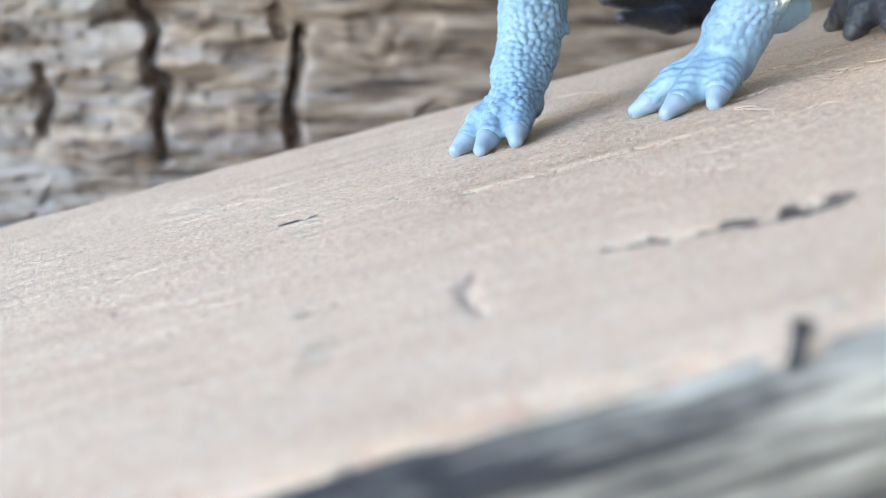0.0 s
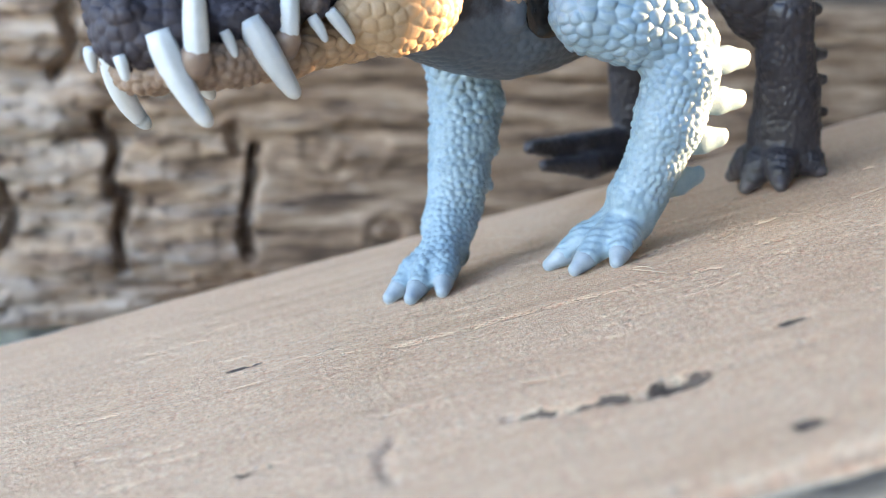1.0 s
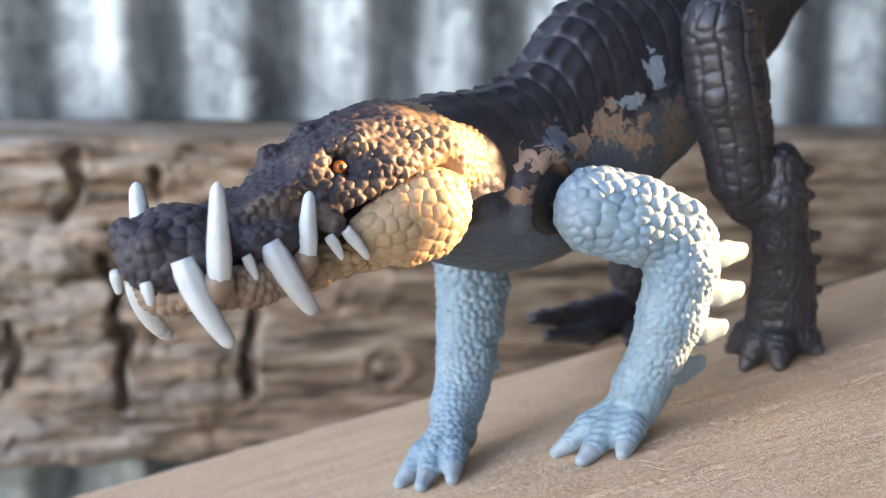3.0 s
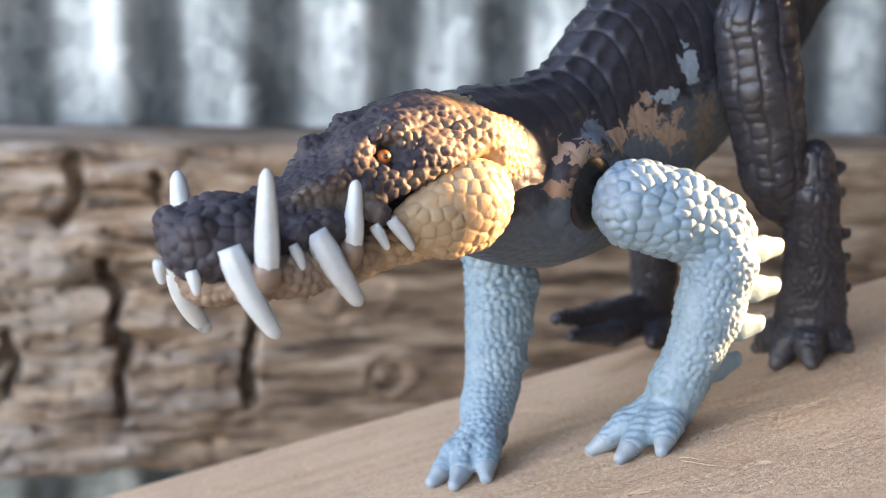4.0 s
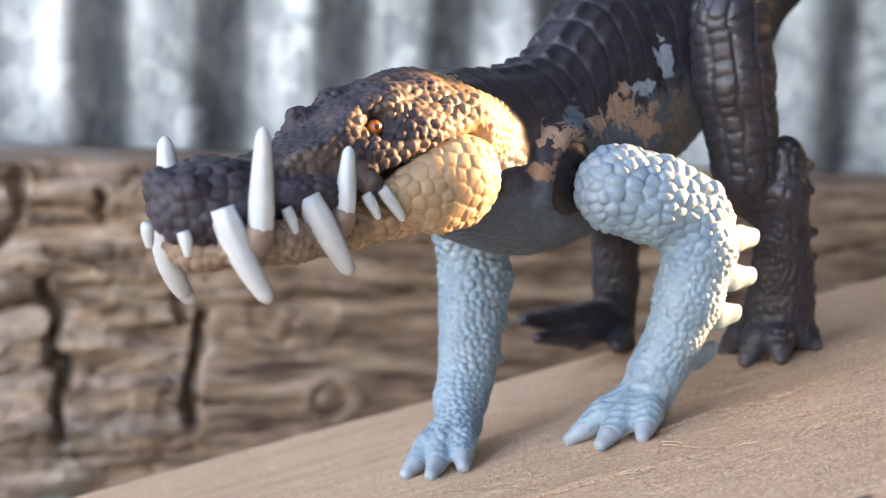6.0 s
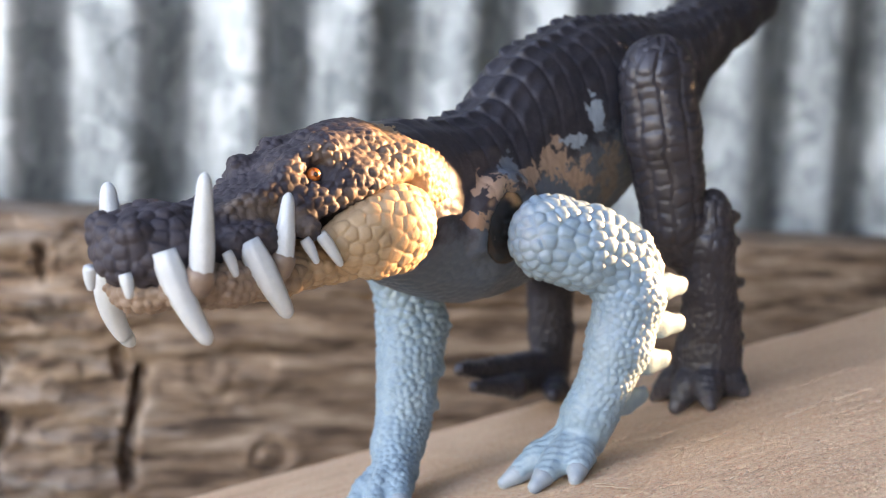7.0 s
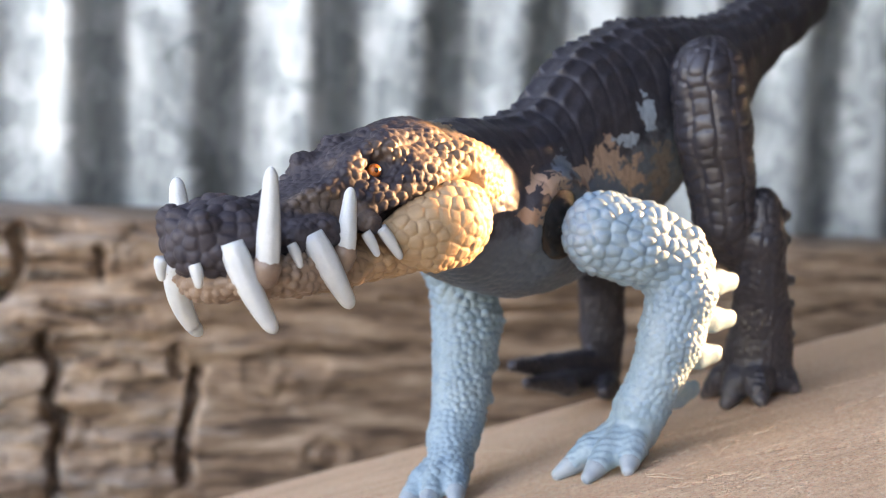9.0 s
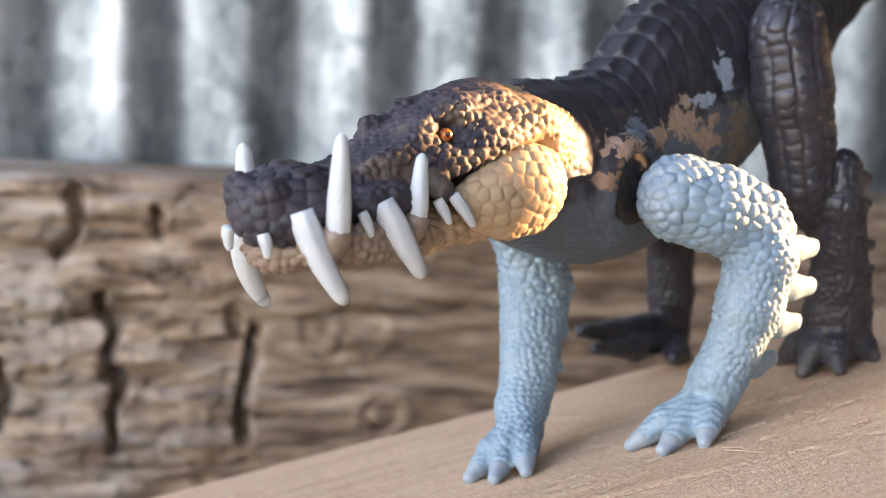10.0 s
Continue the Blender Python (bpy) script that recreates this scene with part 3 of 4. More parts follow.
def beam_relief(x, y):
    o = 0 * x
    z = (fractal(np.stack([x * 5, y * 26, o], 1), 3, 4, 11) - 0.5) * 0.009 + (fractal(np.stack([x * 9, y * 110, o], 1), 1.5, 4, 12) - 0.5) * 0.0050
    # the broken, splintered stretch
    rough = np.clip((0.01 - x) / 0.06, 0, 1) * np.clip((x + 0.5) / 0.1, 0, 1)
    lumps = fractal(np.stack([x * 16, y * 55, o], 1), 1.4, 4, 13)
    chips = fractal(np.stack([x * 60, y * 140, o], 1), 1.0, 3, 19)
    z += rough * ((np.floor(lumps * 8) / 8 - 0.5) * 0.022 + (chips - 0.5) * 0.006)
    wob = (fractal(np.stack([x * 110, y * 110, o], 1), 1, 3, 3) - 0.5) * 0.008
    wide = 0.35 + 1.5 * np.clip(fractal(np.stack([x * 70, y * 70, o], 1), 1, 3, 4) - 0.25, 0, 1)
    for pts, w, d in (
        (((-0.0205, -0.066), (-0.0225, -0.092), (-0.0255, -0.110), (-0.0235, -0.131)), 0.0050, 0.016),
        (((-0.108, -0.048), (-0.098, -0.066), (-0.101, -0.083), (-0.0935, -0.098), (-0.096, -0.118), (-0.0955, -0.136)), 0.0048, 0.015),
        (((-0.121, 0.012), (-0.1175, -0.002), (-0.121, -0.016), (-0.130, -0.024)), 0.0052, 0.012),
        (((-0.033, -0.052), (-0.030, -0.068)), 0.0046, 0.008),
        (((-0.16, -0.085), (-0.155, -0.105), (-0.158, -0.12)), 0.0046, 0.010),
        (((-0.105, -0.028), (-0.075, -0.034), (-0.05, -0.031)), 0.0028, 0.006),
        (((-0.078, 0.004), (-0.074, -0.012)), 0.0036, 0.007),
        (((-0.20, -0.02), (-0.196, -0.05), (-0.205, -0.07)), 0.0046, 0.010),
        (((-0.145, -0.142), (-0.10, -0.146), (-0.02, -0.144)), 0.0026, 0.005),
        (((-0.13, -0.062), (-0.11, -0.058), (-0.09, -0.060)), 0.0034, 0.007),
        (((-0.07, -0.10), (-0.05, -0.097), (-0.026, -0.099)), 0.0026, 0.005),
        (((0.09, -0.02), (0.17, -0.026), (0.26, -0.024)), 0.0016, 0.004),
    ):
        z -= 1.7 * d * np.clip(crack_line(x + wob, y + 0.4 * wob, pts, w * 0.9) * 1.6 * wide, 0, 1) ** 0.7
    for cx, cy, r, amp in ((0.0607, -0.1167, 0.020, 0.0042), (0.032, -0.066, 0.034, 0.0022)):
        d = np.hypot((x - cx) + 0.5 * wob, ((y - cy) + 0.4 * wob) * 1.25) / r
        z += amp * np.sin(d * 9 + 5 * (wide - 0.6)) * np.clip(1.2 - d, 0, 1) - amp * 1.6 * np.exp(-((d / 0.22) ** 2))
    top = np.clip((B_HI - y) / 0.012, 0, 1)
    bot = np.clip((y - B_LO) / 0.008, 0, 1)
    return z - 0.006 * (1 - top) ** 2 - 0.004 * (1 - bot) ** 2


bx = np.concatenate([np.linspace(-1.5, -0.29, 60), np.arange(-0.285, 0.60, 0.0016), np.linspace(0.605, 0.64, 4)])
by = np.linspace(B_LO, B_HI, 130)
beam = slab_object("wooden_beam", bx, by, 0.0925, beam_relief, BEAM, BEAM, BEAM_M,
                   "thick old timber beam, split and splintered, against the iron wall", "beam")

# block under the high end of the plank
block = new("timber_block")
top_z = (PLANK_M @ Vector((0.20, 0.03, -0.05))).z
block.matrix_world = Matrix.Translation((0.1980, 0.0050, FLOOR))
bm = bmesh.new()
box(bm, (-0.05, -0.07, 0.0), (0.05, 0.07, top_z - FLOOR - 0.012), 0.003)
part("post", bm, BEAM, block)
bm = bmesh.new()
box(bm, (-0.075, -0.09, 0.0), (0.075, 0.09, 0.018), 0.003)
part("foot_plate", bm, BEAM, block)
tagged(block, "short squared timber block holding up the plank", "block")

# nail at the near edge of the plank
nail = new("nail")
nail.matrix_world = PLANK_M @ pose(-0.0097, -0.1085, -0.001, 14, 18, 0)
bm = bmesh.new()
bmesh.ops.create_cone(bm, cap_ends=True, segments=14, radius1=0.0009, radius2=0.0009, depth=0.008, matrix=Matrix.Translation((0, 0, -0.0015)))
part("shank", bm, IRON, nail)
bm = bmesh.new()
bmesh.ops.create_cone(bm, cap_ends=True, segments=14, radius1=0.0013, radius2=0.0015, depth=0.0012, matrix=Matrix.Translation((0, 0, 0.0030)))
bmesh.ops.bevel(bm, geom=bm.edges[:], offset=0.0002, segments=1, affect="EDGES")
part("nail_head", bm, IRON, nail)
tagged(nail, "bent dark rusty nail in the plank's grey edge", "nail")

# ------------------------------------------------------------------ the toy: x ahead, y to its left, z up
TOY_F = Vector((-0.8619, -0.5070, 0))
TOY_L = Vector((0.5070, -0.8619, 0))
MID = -0.058
toy = new("toy_reptile")
toy.matrix_world = Matrix.Translation(TOY_L * MID) @ Matrix((TOY_F, TOY_L, (0, 0, 1))).transposed().to_4x4()
tagged(toy, "grey-brown and pale blue plastic toy reptile with white tusks", "toy")


def plank_z(s, l):
    """Height of the plank under a point of the toy's frame."""
    q = TOY_F * s + TOY_L * (l + MID) - P_O
    return P_O.z - (P_N.x * q.x + P_N.y * q.y) / P_N.z


def mirror(chain):
    return [(s, -l, h, a, b) for s, l, h, a, b in chain]


def skin(name, chains, res, blend, mat, carve, label="", smooth=2):
    verts, faces = surface(chains, res, blend)
    verts = relax(verts, faces, smooth)
    nrm = vert_normals(verts, faces)
    verts = verts + nrm * carve(verts, nrm)[:, None]
    return part_mesh(name, mesh_from(name, verts, faces), mat, toy, label)


FINE = 0.0007

# torso, neck and tail
torso_chain = [
    (-0.004, 0, 0.074, 0.0165, 0.0180), (-0.020, 0, 0.0720, 0.0160, 0.0210), (-0.040, 0, 0.0690, 0.0165, 0.0240), (-0.058, 0, 0.0700, 0.0165, 0.0262),
    (-0.086, 0, 0.0850, 0.0170, 0.0320), (-0.108, 0, 0.0955, 0.0190, 0.0300), (-0.130, 0, 0.1035, 0.0185, 0.0240), (-0.156, 0, 0.1110, 0.0150, 0.0185),
    (-0.185, 0, 0.1255, 0.0110, 0.0130), (-0.208, 0, 0.1340, 0.0092, 0.0104), (-0.234, 0, 0.1410, 0.0066, 0.0068)]
# the chest, broader below the shoulders
chest = [(-0.026, 0, 0.0630, 0.0165, 0.0150), (-0.046, 0, 0.0615, 0.0178, 0.0175), (-0.066, 0, 0.0650, 0.0172, 0.0185), (-0.085, 0, 0.0720, 0.0165, 0.0200)]


def arc(centre, radius, a0, a1, r, n=12, squash=1.0):
    """A bead along an arc in the toy's side plane."""
    s, l, h = centre
    return [(s + radius * math.cos(a), l, h + squash * radius * math.sin(a), r, r) for a in (radians(a0 + (a1 - a0) * k / n) for k in range(n + 1))]


def torso_carve(v, n):
    s, l, h = v.T
    up = np.clip(n[:, 2] * 1.6 + 0.45, 0, 1)
    lane = np.abs(l) + 0.010 * np.clip(0.6 - n[:, 2], 0, 1)
    u = (s + 0.45 * np.abs(l)) / 0.0066 + 0.5 * (fractal(v, 60, 2, 51) - 0.5)
    rows, saw = np.abs(np.sin(np.pi * u)), np.mod(u, 1.0)
    d = 0.0003 * np.clip(rows / 0.25, 0, 1)
    for k, at in enumerate((0.0035, 0.0085, 0.0135, 0.0185, 0.0235)):
        d += (0.0019, 0.0009, 0.0007, 0.0005, 0.0003)[k] * np.exp(-(((lane - at) / 0.0013) ** 2)) * np.clip(rows / 0.6, 0, 1) * (0.4 + 0.6 * saw)
    neck = np.clip((s + 0.045) / 0.02, 0, 1)
    return up * d * (1 - 0.6 * neck) + (1 - up) * 0.0005 * scales(v, 0.0030, 4) + (fractal(v, 110, 4, 3) - 0.5) * 0.0010


socket = arc((-0.0445, 0.0172, 0.0650), 0.0125, -20, 190, 0.0020)
skin("torso", [torso_chain, chest, socket, mirror(socket)], FINE, 0.004, TORSO, torso_carve, "grey-brown ridged back, blue-grey belly, worn tan patches", 4)

# black discs put in for the shade of the gap round the shoulder balls
for sgn in (1, -1):
    verts, faces = surface([[(-0.0425, 0.0188 * sgn, 0.0675, 0.0026, 0.0098), (-0.0440, 0.0188 * sgn, 0.0648, 0.0026, 0.0098)]], 0.0008, 0.001)
    part_mesh("socket_shade_disc", mesh_from("socket_shade_disc", relax(verts, faces, 2), faces), PUPIL, toy, "black disc standing in for shade in the shoulder joint")

# skull and snout
head_chain = [(0.0690, 0, 0.0648, 0.0100, 0.0082), (0.0640, 0, 0.0654, 0.0124, 0.0096), (0.0595, 0, 0.0655, 0.0114, 0.0086), (0.0555, 0, 0.0655, 0.0098, 0.0072), (0.048, 0, 0.0668, 0.0110, 0.0074), (0.036, 0, 0.0690, 0.0118, 0.0085),
              (0.020, 0, 0.0745, 0.0125, 0.0125), (0.004, 0, 0.0765, 0.0155, 0.0168), (-0.009, 0, 0.0755, 0.0168, 0.0176)]
flap = [(-0.004, 0.0112, 0.0820, 0.0050, 0.0075), (-0.0150, 0.0120, 0.0775, 0.0048, 0.0085), (-0.0225, 0.0118, 0.0722, 0.0046, 0.0066)]
brow = [(0.034, 0.0065, 0.0770, 0.0024, 0.0028), (0.027, 0.0070, 0.0835, 0.0030, 0.0032), (0.017, 0.0080, 0.0875, 0.0034, 0.0036), (0.004, 0.0090, 0.0885, 0.004, 0.004)]
far_brow = [(0.036, -0.0070, 0.0740, 0.0024, 0.0024), (0.026, -0.0085, 0.0805, 0.0030, 0.0032), (0.016, -0.0105, 0.0850, 0.0036, 0.0036), (0.004, -0.012, 0.0870, 0.004, 0.004)]
crest = [(0.014, 0, 0.0885, 0.004, 0.0035), (0.000, 0, 0.0905, 0.006, 0.0035)]
lip = [(0.050, 0.0125, 0.0668, 0.0040, 0.0042), (0.044, 0.0135, 0.0672, 0.0046, 0.0048)]
lip2 = [(0.031, 0.0165, 0.0690, 0.0028, 0.0030)]
cheek = [(0.030, 0.0112, 0.0735, 0.0042, 0.0052), (0.012, 0.0128, 0.0785, 0.0052, 0.0075), (-0.006, 0.0140, 0.0790, 0.006, 0.010)]
knob = [(0.0305, 0.0088, 0.0820, 0.0024, 0.0032)]
knob2 = [(0.0245, 0.0092, 0.0862, 0.0024, 0.0022), (0.0200, 0.0102, 0.0862, 0.0026, 0.0024), (0.0155, 0.0108, 0.0848, 0.0026, 0.0024)]
nost = [(0.0735, 0.0055, 0.0700, 0.0035, 0.0030)]


def head_carve(v, n):
    s, l, h = v[:, 0], np.abs(v[:, 1]), v[:, 2]
    gape = np.exp(-(((h - 0.0745 + 0.38 * (s - 0.004)) / 0.0034) ** 2)) * np.clip((0.030 - s) / 0.006, 0, 1) * np.clip((s + 0.008) / 0.006, 0, 1)
    sock = np.exp(-(((s - 0.0245) / 0.0034) ** 2 + ((l - 0.0120) / 0.005) ** 2 + ((h - 0.0812) / 0.0030) ** 2))
    snout = np.clip((s - 0.050) / 0.006, 0, 1)
    rear = np.clip((0.000 - s) / 0.010, 0, 1)
    holes = sum(np.exp(-(((s - a) / 0.0012) ** 2 + ((h - b) / 0.0014) ** 2)) for a, b in ((-0.0215, 0.0728), (-0.0252, 0.0728))) * (l > 0.008)
    flat = 0.0012 * scales(v, np.where(s > 0.054, 0.0038, 0.0032), 7, groove=0.36)
    some = np.clip(3.0 * (fractal(v, 110, 2, 31) - 0.28), 0.5, 1.1)
    beads = 0.0013 * scales(v, np.where(s > 0.034, 0.0026, 0.0028), 8, groove=0.5) * some + 0.0004 * scales(v, 0.0017, 12)
    skin_ = 0.0009 * scales(v, 0.0021, 18, groove=0.5) + (fractal(v, 160, 3, 33) - 0.5) * 0.0010
    crown = np.clip((n[:, 2] - 0.75) / 0.2, 0, 1)
    mid = beads * (1 - 0.5 * crown) * (1 - 0.8 * gape)
    return snout * flat + (1 - snout) * ((1 - rear) * mid + rear * skin_) - 0.0006 - 0.0026 * sock - 0.0040 * gape - 0.0030 * holes


ridge = [(0.052, 0.0070, 0.0715, 0.0018, 0.0018), (0.042, 0.0085, 0.0752, 0.0022, 0.0024), (0.033, 0.0100, 0.0800, 0.0026, 0.0028)]
far_ridge = [(0.052, -0.0070, 0.0705, 0.0018, 0.0018), (0.042, -0.0080, 0.0735, 0.0020, 0.0020)]
skin("head", [head_chain, ridge, far_ridge, brow, far_brow, crest, knob, mirror(knob), knob2, lip, mirror(lip), lip2, mirror(lip2), cheek, mirror(cheek), flap, mirror(flap), nost, mirror(nost)],
     FINE * 0.8, 0.0028, HEAD, head_carve, "bumpy grey-brown crocodile-like head with a knobbed snout")

# lower jaw with bulging cheeks
jaw_chain = [(0.0675, 0, 0.0558, 0.0085, 0.0045), (0.052, 0, 0.0565, 0.0120, 0.0050), (0.034, 0, 0.0575, 0.0150, 0.0060), (0.014, 0, 0.0605, 0.0165, 0.0070), (-0.003, 0, 0.0650, 0.0155, 0.0085)]
bulb = [(0.0235, 0.0160, 0.0668, 0.0026, 0.0026), (0.0180, 0.0168, 0.0660, 0.0050, 0.0062), (0.0110, 0.0178, 0.0660, 0.0068, 0.0092), (0.0025, 0.0178, 0.0678, 0.0078, 0.0104), (-0.0012, 0.0172, 0.0686, 0.0074, 0.0096)]


def jaw_carve(v, n):
    big = np.where(v[:, 0] > 0.036, 0.0026, 0.0036)
    return 0.0013 * scales(v, big, 9, groove=0.5) - 0.0005


def cheek_carve(v, n):
    bumpy = np.clip((0.006 - v[:, 0]) / 0.010, 0, 1) + np.clip((0.0620 - v[:, 2]) / 0.004, 0, 1)
    return 0.0008 * scales(v, 0.0038, 10, groove=0.30) + 0.0005 * np.clip(bumpy, 0, 1) * scales(v, 0.0026, 11, groove=0.5) - 0.0004


shelf = [(0.0655, 0.0118, 0.0580, 0.0036, 0.0042), (0.052, 0.0135, 0.0580, 0.0036, 0.0042), (0.041, 0.0142, 0.0584, 0.0032, 0.0040)]
skin("lower_jaw", [jaw_chain, shelf, mirror(shelf)], FINE * 0.8, 0.0025, JAW, jaw_carve, "tan lower jaw")
skin("cheek", [bulb], FINE * 0.7, 0.0025, TAN, cheek_carve, "swollen tan scaly cheek")
skin("cheek", [mirror(bulb)], FINE * 0.9, 0.0025, TAN, cheek_carve, "swollen tan scaly cheek")


def tooth(base, tip, r, bow=(0, 0, 0)):
    """A tapered, curved tusk with fine lengthwise flutes."""
    bm = bmesh.new()
    a, b = Vector(base), Vector(tip)
    mid = (a + b) / 2 + Vector(bow)
    rings, segs, n = [], 28, 20
    for i in range(n):
        t = 1 - (1 - i / (n - 1)) ** 1.7
        p = a * (1 - t) ** 2 + mid * 2 * t * (1 - t) + b * t * t
        d = ((mid - a) * (1 - t) + (b - mid) * t).normalized()
        u = d.orthogonal().normalized()
        w = d.cross(u)
        rad = r * (0.86 + 0.2 * math.sin(min(t * 4, 1.57)) - 0.06) * (1 - 0.54 * t ** 1.5) * math.sqrt(max(0.0, 1 - max(0, (t - 0.88) / 0.12) ** 2) + 0.02)
        rings.append([bm.verts.new(p + (u * math.cos(x) + w * math.sin(x)) * rad * (1 + 0.035 * (1 - t) * math.sin(7 * x)))
                      for x in (2 * math.pi * k / segs for k in range(segs))])
    for q0, q1 in zip(rings[:-1], rings[1:]):
        for k in range(segs):
            bm.faces.new((q0[k], q0[(k + 1) % segs], q1[(k + 1) % segs], q1[k]))
    bm.faces.new(rings[0][::-1])
    bm.faces.new(rings[-1])
    return part("tooth", bm, TOOTH, toy)


TEETH = [
    ((0.0630, 0.0160, 0.0600), (0.0636, 0.0170, 0.0832), 0.0030, (0.0005, 0.0005, 0)),
    ((0.0690, 0.0105, 0.0660), (0.0606, 0.0165, 0.0458), 0.0034, (0.0022, 0.0010, -0.0010)),
    ((0.0402, 0.0175, 0.0620), (0.0385, 0.0168, 0.0780), 0.0026, (0.0006, 0.0006, 0)),
    ((0.0490, 0.0150, 0.0672), (0.0392, 0.0190, 0.0498), 0.0034, (0.0020, 0.0030, -0.0008)),
    ((0.0615, -0.0140, 0.0580), (0.0626, -0.0172, 0.0784), 0.0034, (0.0005, -0.0005, 0)),
    ((0.0680, -0.0105, 0.0600), (0.0568, -0.0142, 0.0402), 0.0032, (0.0030, -0.0012, -0.0030)),
    ((0.0420, -0.0150, 0.0580), (0.0420, -0.0160, 0.0725), 0.0026, (0.0006, -0.0006, 0)),
    ((0.0470, -0.0120, 0.0600), (0.0380, -0.0155, 0.0445), 0.0030, (0.0020, -0.0012, -0.0008)),
]
for base, tip, r, bow in TEETH:
    tooth(base, tip, r, bow)
for base, tip, r in (((0.0556, 0.0155, 0.0655), (0.0541, 0.0172, 0.0600), 0.0014), ((0.0340, 0.0178, 0.0672), (0.0312, 0.0195, 0.0614), 0.0015),
                     ((0.0296, 0.0185, 0.0682), (0.0240, 0.0205, 0.0604), 0.0017), ((0.0755, 0.0060, 0.0612), (0.0745, 0.0065, 0.0558), 0.0016)):
    for sgn in (1, -1):
        tooth((base[0], base[1] * sgn, base[2]), (tip[0], tip[1] * sgn, tip[2]), r, (0, 0.0006 * sgn, 0))

for at, r in (((0.0630, 0.0156, 0.0608), 0.0037), ((0.0402, 0.0170, 0.0625), 0.0034), ((0.0615, -0.0138, 0.0590), 0.0036), ((0.0420, -0.0148, 0.0590), 0.0033)):
    verts, faces = surface([[(at[0], at[1] * 0.93, at[2] - 0.0016, r, r), (*at, r * 0.92, r * 0.92)]], 0.0006, 0.001)
    part_mesh("gum", mesh_from("gum", relax(verts, faces, 2), faces), GUM, toy)
for sgn in (1, -1):
    bm = bmesh.new()
    bmesh.ops.create_uvsphere(bm, u_segments=20, v_segments=14, radius=0.0018, matrix=Matrix.Translation((0.0248, 0.0112 * sgn, 0.0812)))
    eye = part("eye", bm, EYE, toy, "orange painted eye")
    bm = bmesh.new()
    bmesh.ops.create_uvsphere(bm, u_segments=10, v_segments=8, radius=0.0006, matrix=Matrix.Translation((0.0258, 0.0129 * sgn, 0.0815)))
    part("pupil", bm, PUPIL, eye)


# legs
def toe(root, tip_s, tip_l, r, mat):
    """A jointed toe from the foot to the plank, with its claw as a part."""
    z = plank_z(tip_s, tip_l)
    at = lambda f, up: (root[0] + (tip_s - root[0]) * f, root[1] + (tip_l - root[1]) * f,
                        plank_z(root[0] + (tip_s - root[0]) * f, root[1] + (tip_l - root[1]) * f) + up)
    claw_from, claw_to = Vector(at(0.70, r * 0.95)), Vector((tip_s, tip_l, z + r * 0.38))
    CLAWS.append((claw_from, claw_to, r * 0.74, mat))
    return [(*root, r * 1.05, r * 1.1), (*at(0.40, r * 1.95), r * 0.92, r * 1.0), (*at(0.60, r * 1.45), r * 1.02, r * 1.08), (*at(0.80, r * 0.95), r * 0.84, r * 0.86)]


CLAWS = []


def leg_carve(low_at, spacing, fine, amp, seed, scutes=False):
    """Large scales above low_at, finer ones below, cross wrinkles on the toes."""
    def carve(v, n):
        f = np.clip((v[:, 2] - low_at) / 0.012, 0, 1)
        sp = fine + (spacing - fine) * f
        foot = np.clip((low_at - 0.026 - v[:, 2]) / 0.008, 0, 1)
        wr = np.sin((v[:, 0] * 0.8 + v[:, 1] * 0.5 - v[:, 2] * 0.5) * 2 * math.pi / 0.0024 + 5 * fractal(v, 200, 2, seed))
        if scutes:
            ang = np.arctan2(n[:, 1], n[:, 0] + 1e-6)
            jit = fractal(v, 130, 3, 41) - 0.5
            col = np.floor((ang * 5.0 + 1.6 * jit) / math.pi)
            g = np.minimum(np.abs(np.sin(math.pi * ((v[:, 2] + 0.25 * v[:, 0] + 0.006 * jit) / 0.0046 + 0.37 * col))), np.abs(np.sin(ang * 5.0 + 1.6 * jit)))
            plate = 0.0008 * np.clip(g / 0.30, 0, 1) + 0.0003 * g + 0.0010 * jit
            up = np.clip((v[:, 2] - 0.052) / 0.006, 0, 1) * np.clip((v[:, 0] + 0.1180) / 0.003, 0, 1)
            return up * plate + (1 - up) * (amp * scales(v, sp, seed) * (1 - 0.6 * foot) + foot * 0.00015 * wr) - amp * 0.45
        body = amp * (0.80 + 0.30 * f) * scales(v, sp, seed, (1, 1, 1.2), groove=0.42)
        return body * (1 - 0.75 * foot) + foot * 0.00014 * wr - amp * 0.45 + (fractal(v, 260, 2, 6) - 0.5) * 0.0006
    return carve


left_arm = [(-0.0465, 0.0315, 0.0640, 0.0105, 0.0118), (-0.0545, 0.0380, 0.0612, 0.0108, 0.0116), (-0.0640, 0.0440, 0.0558, 0.0092, 0.0100), (-0.0650, 0.0470, 0.0470, 0.0094, 0.0104),
            (-0.0622, 0.0460, 0.0348, 0.0090, 0.0096), (-0.0598, 0.0440, 0.0245, 0.0074, 0.0078), (-0.0575, 0.0410, 0.0145, 0.0078, 0.0080), (-0.0568, 0.0380, 0.0062, 0.0084, 0.0056)]
elbow_ridge = [(-0.0560, 0.0420, 0.0695, 0.0034, 0.0034), (-0.0655, 0.0480, 0.0632, 0.0034, 0.0034), (-0.0720, 0.0490, 0.0555, 0.0034, 0.0034), (-0.0725, 0.0495, 0.0455, 0.0030, 0.0032), (-0.0690, 0.0490, 0.0345, 0.0026, 0.0030), (-0.0650, 0.0470, 0.0240, 0.0022, 0.0024)]
la_root = (-0.0605, 0.0385, 0.0130)
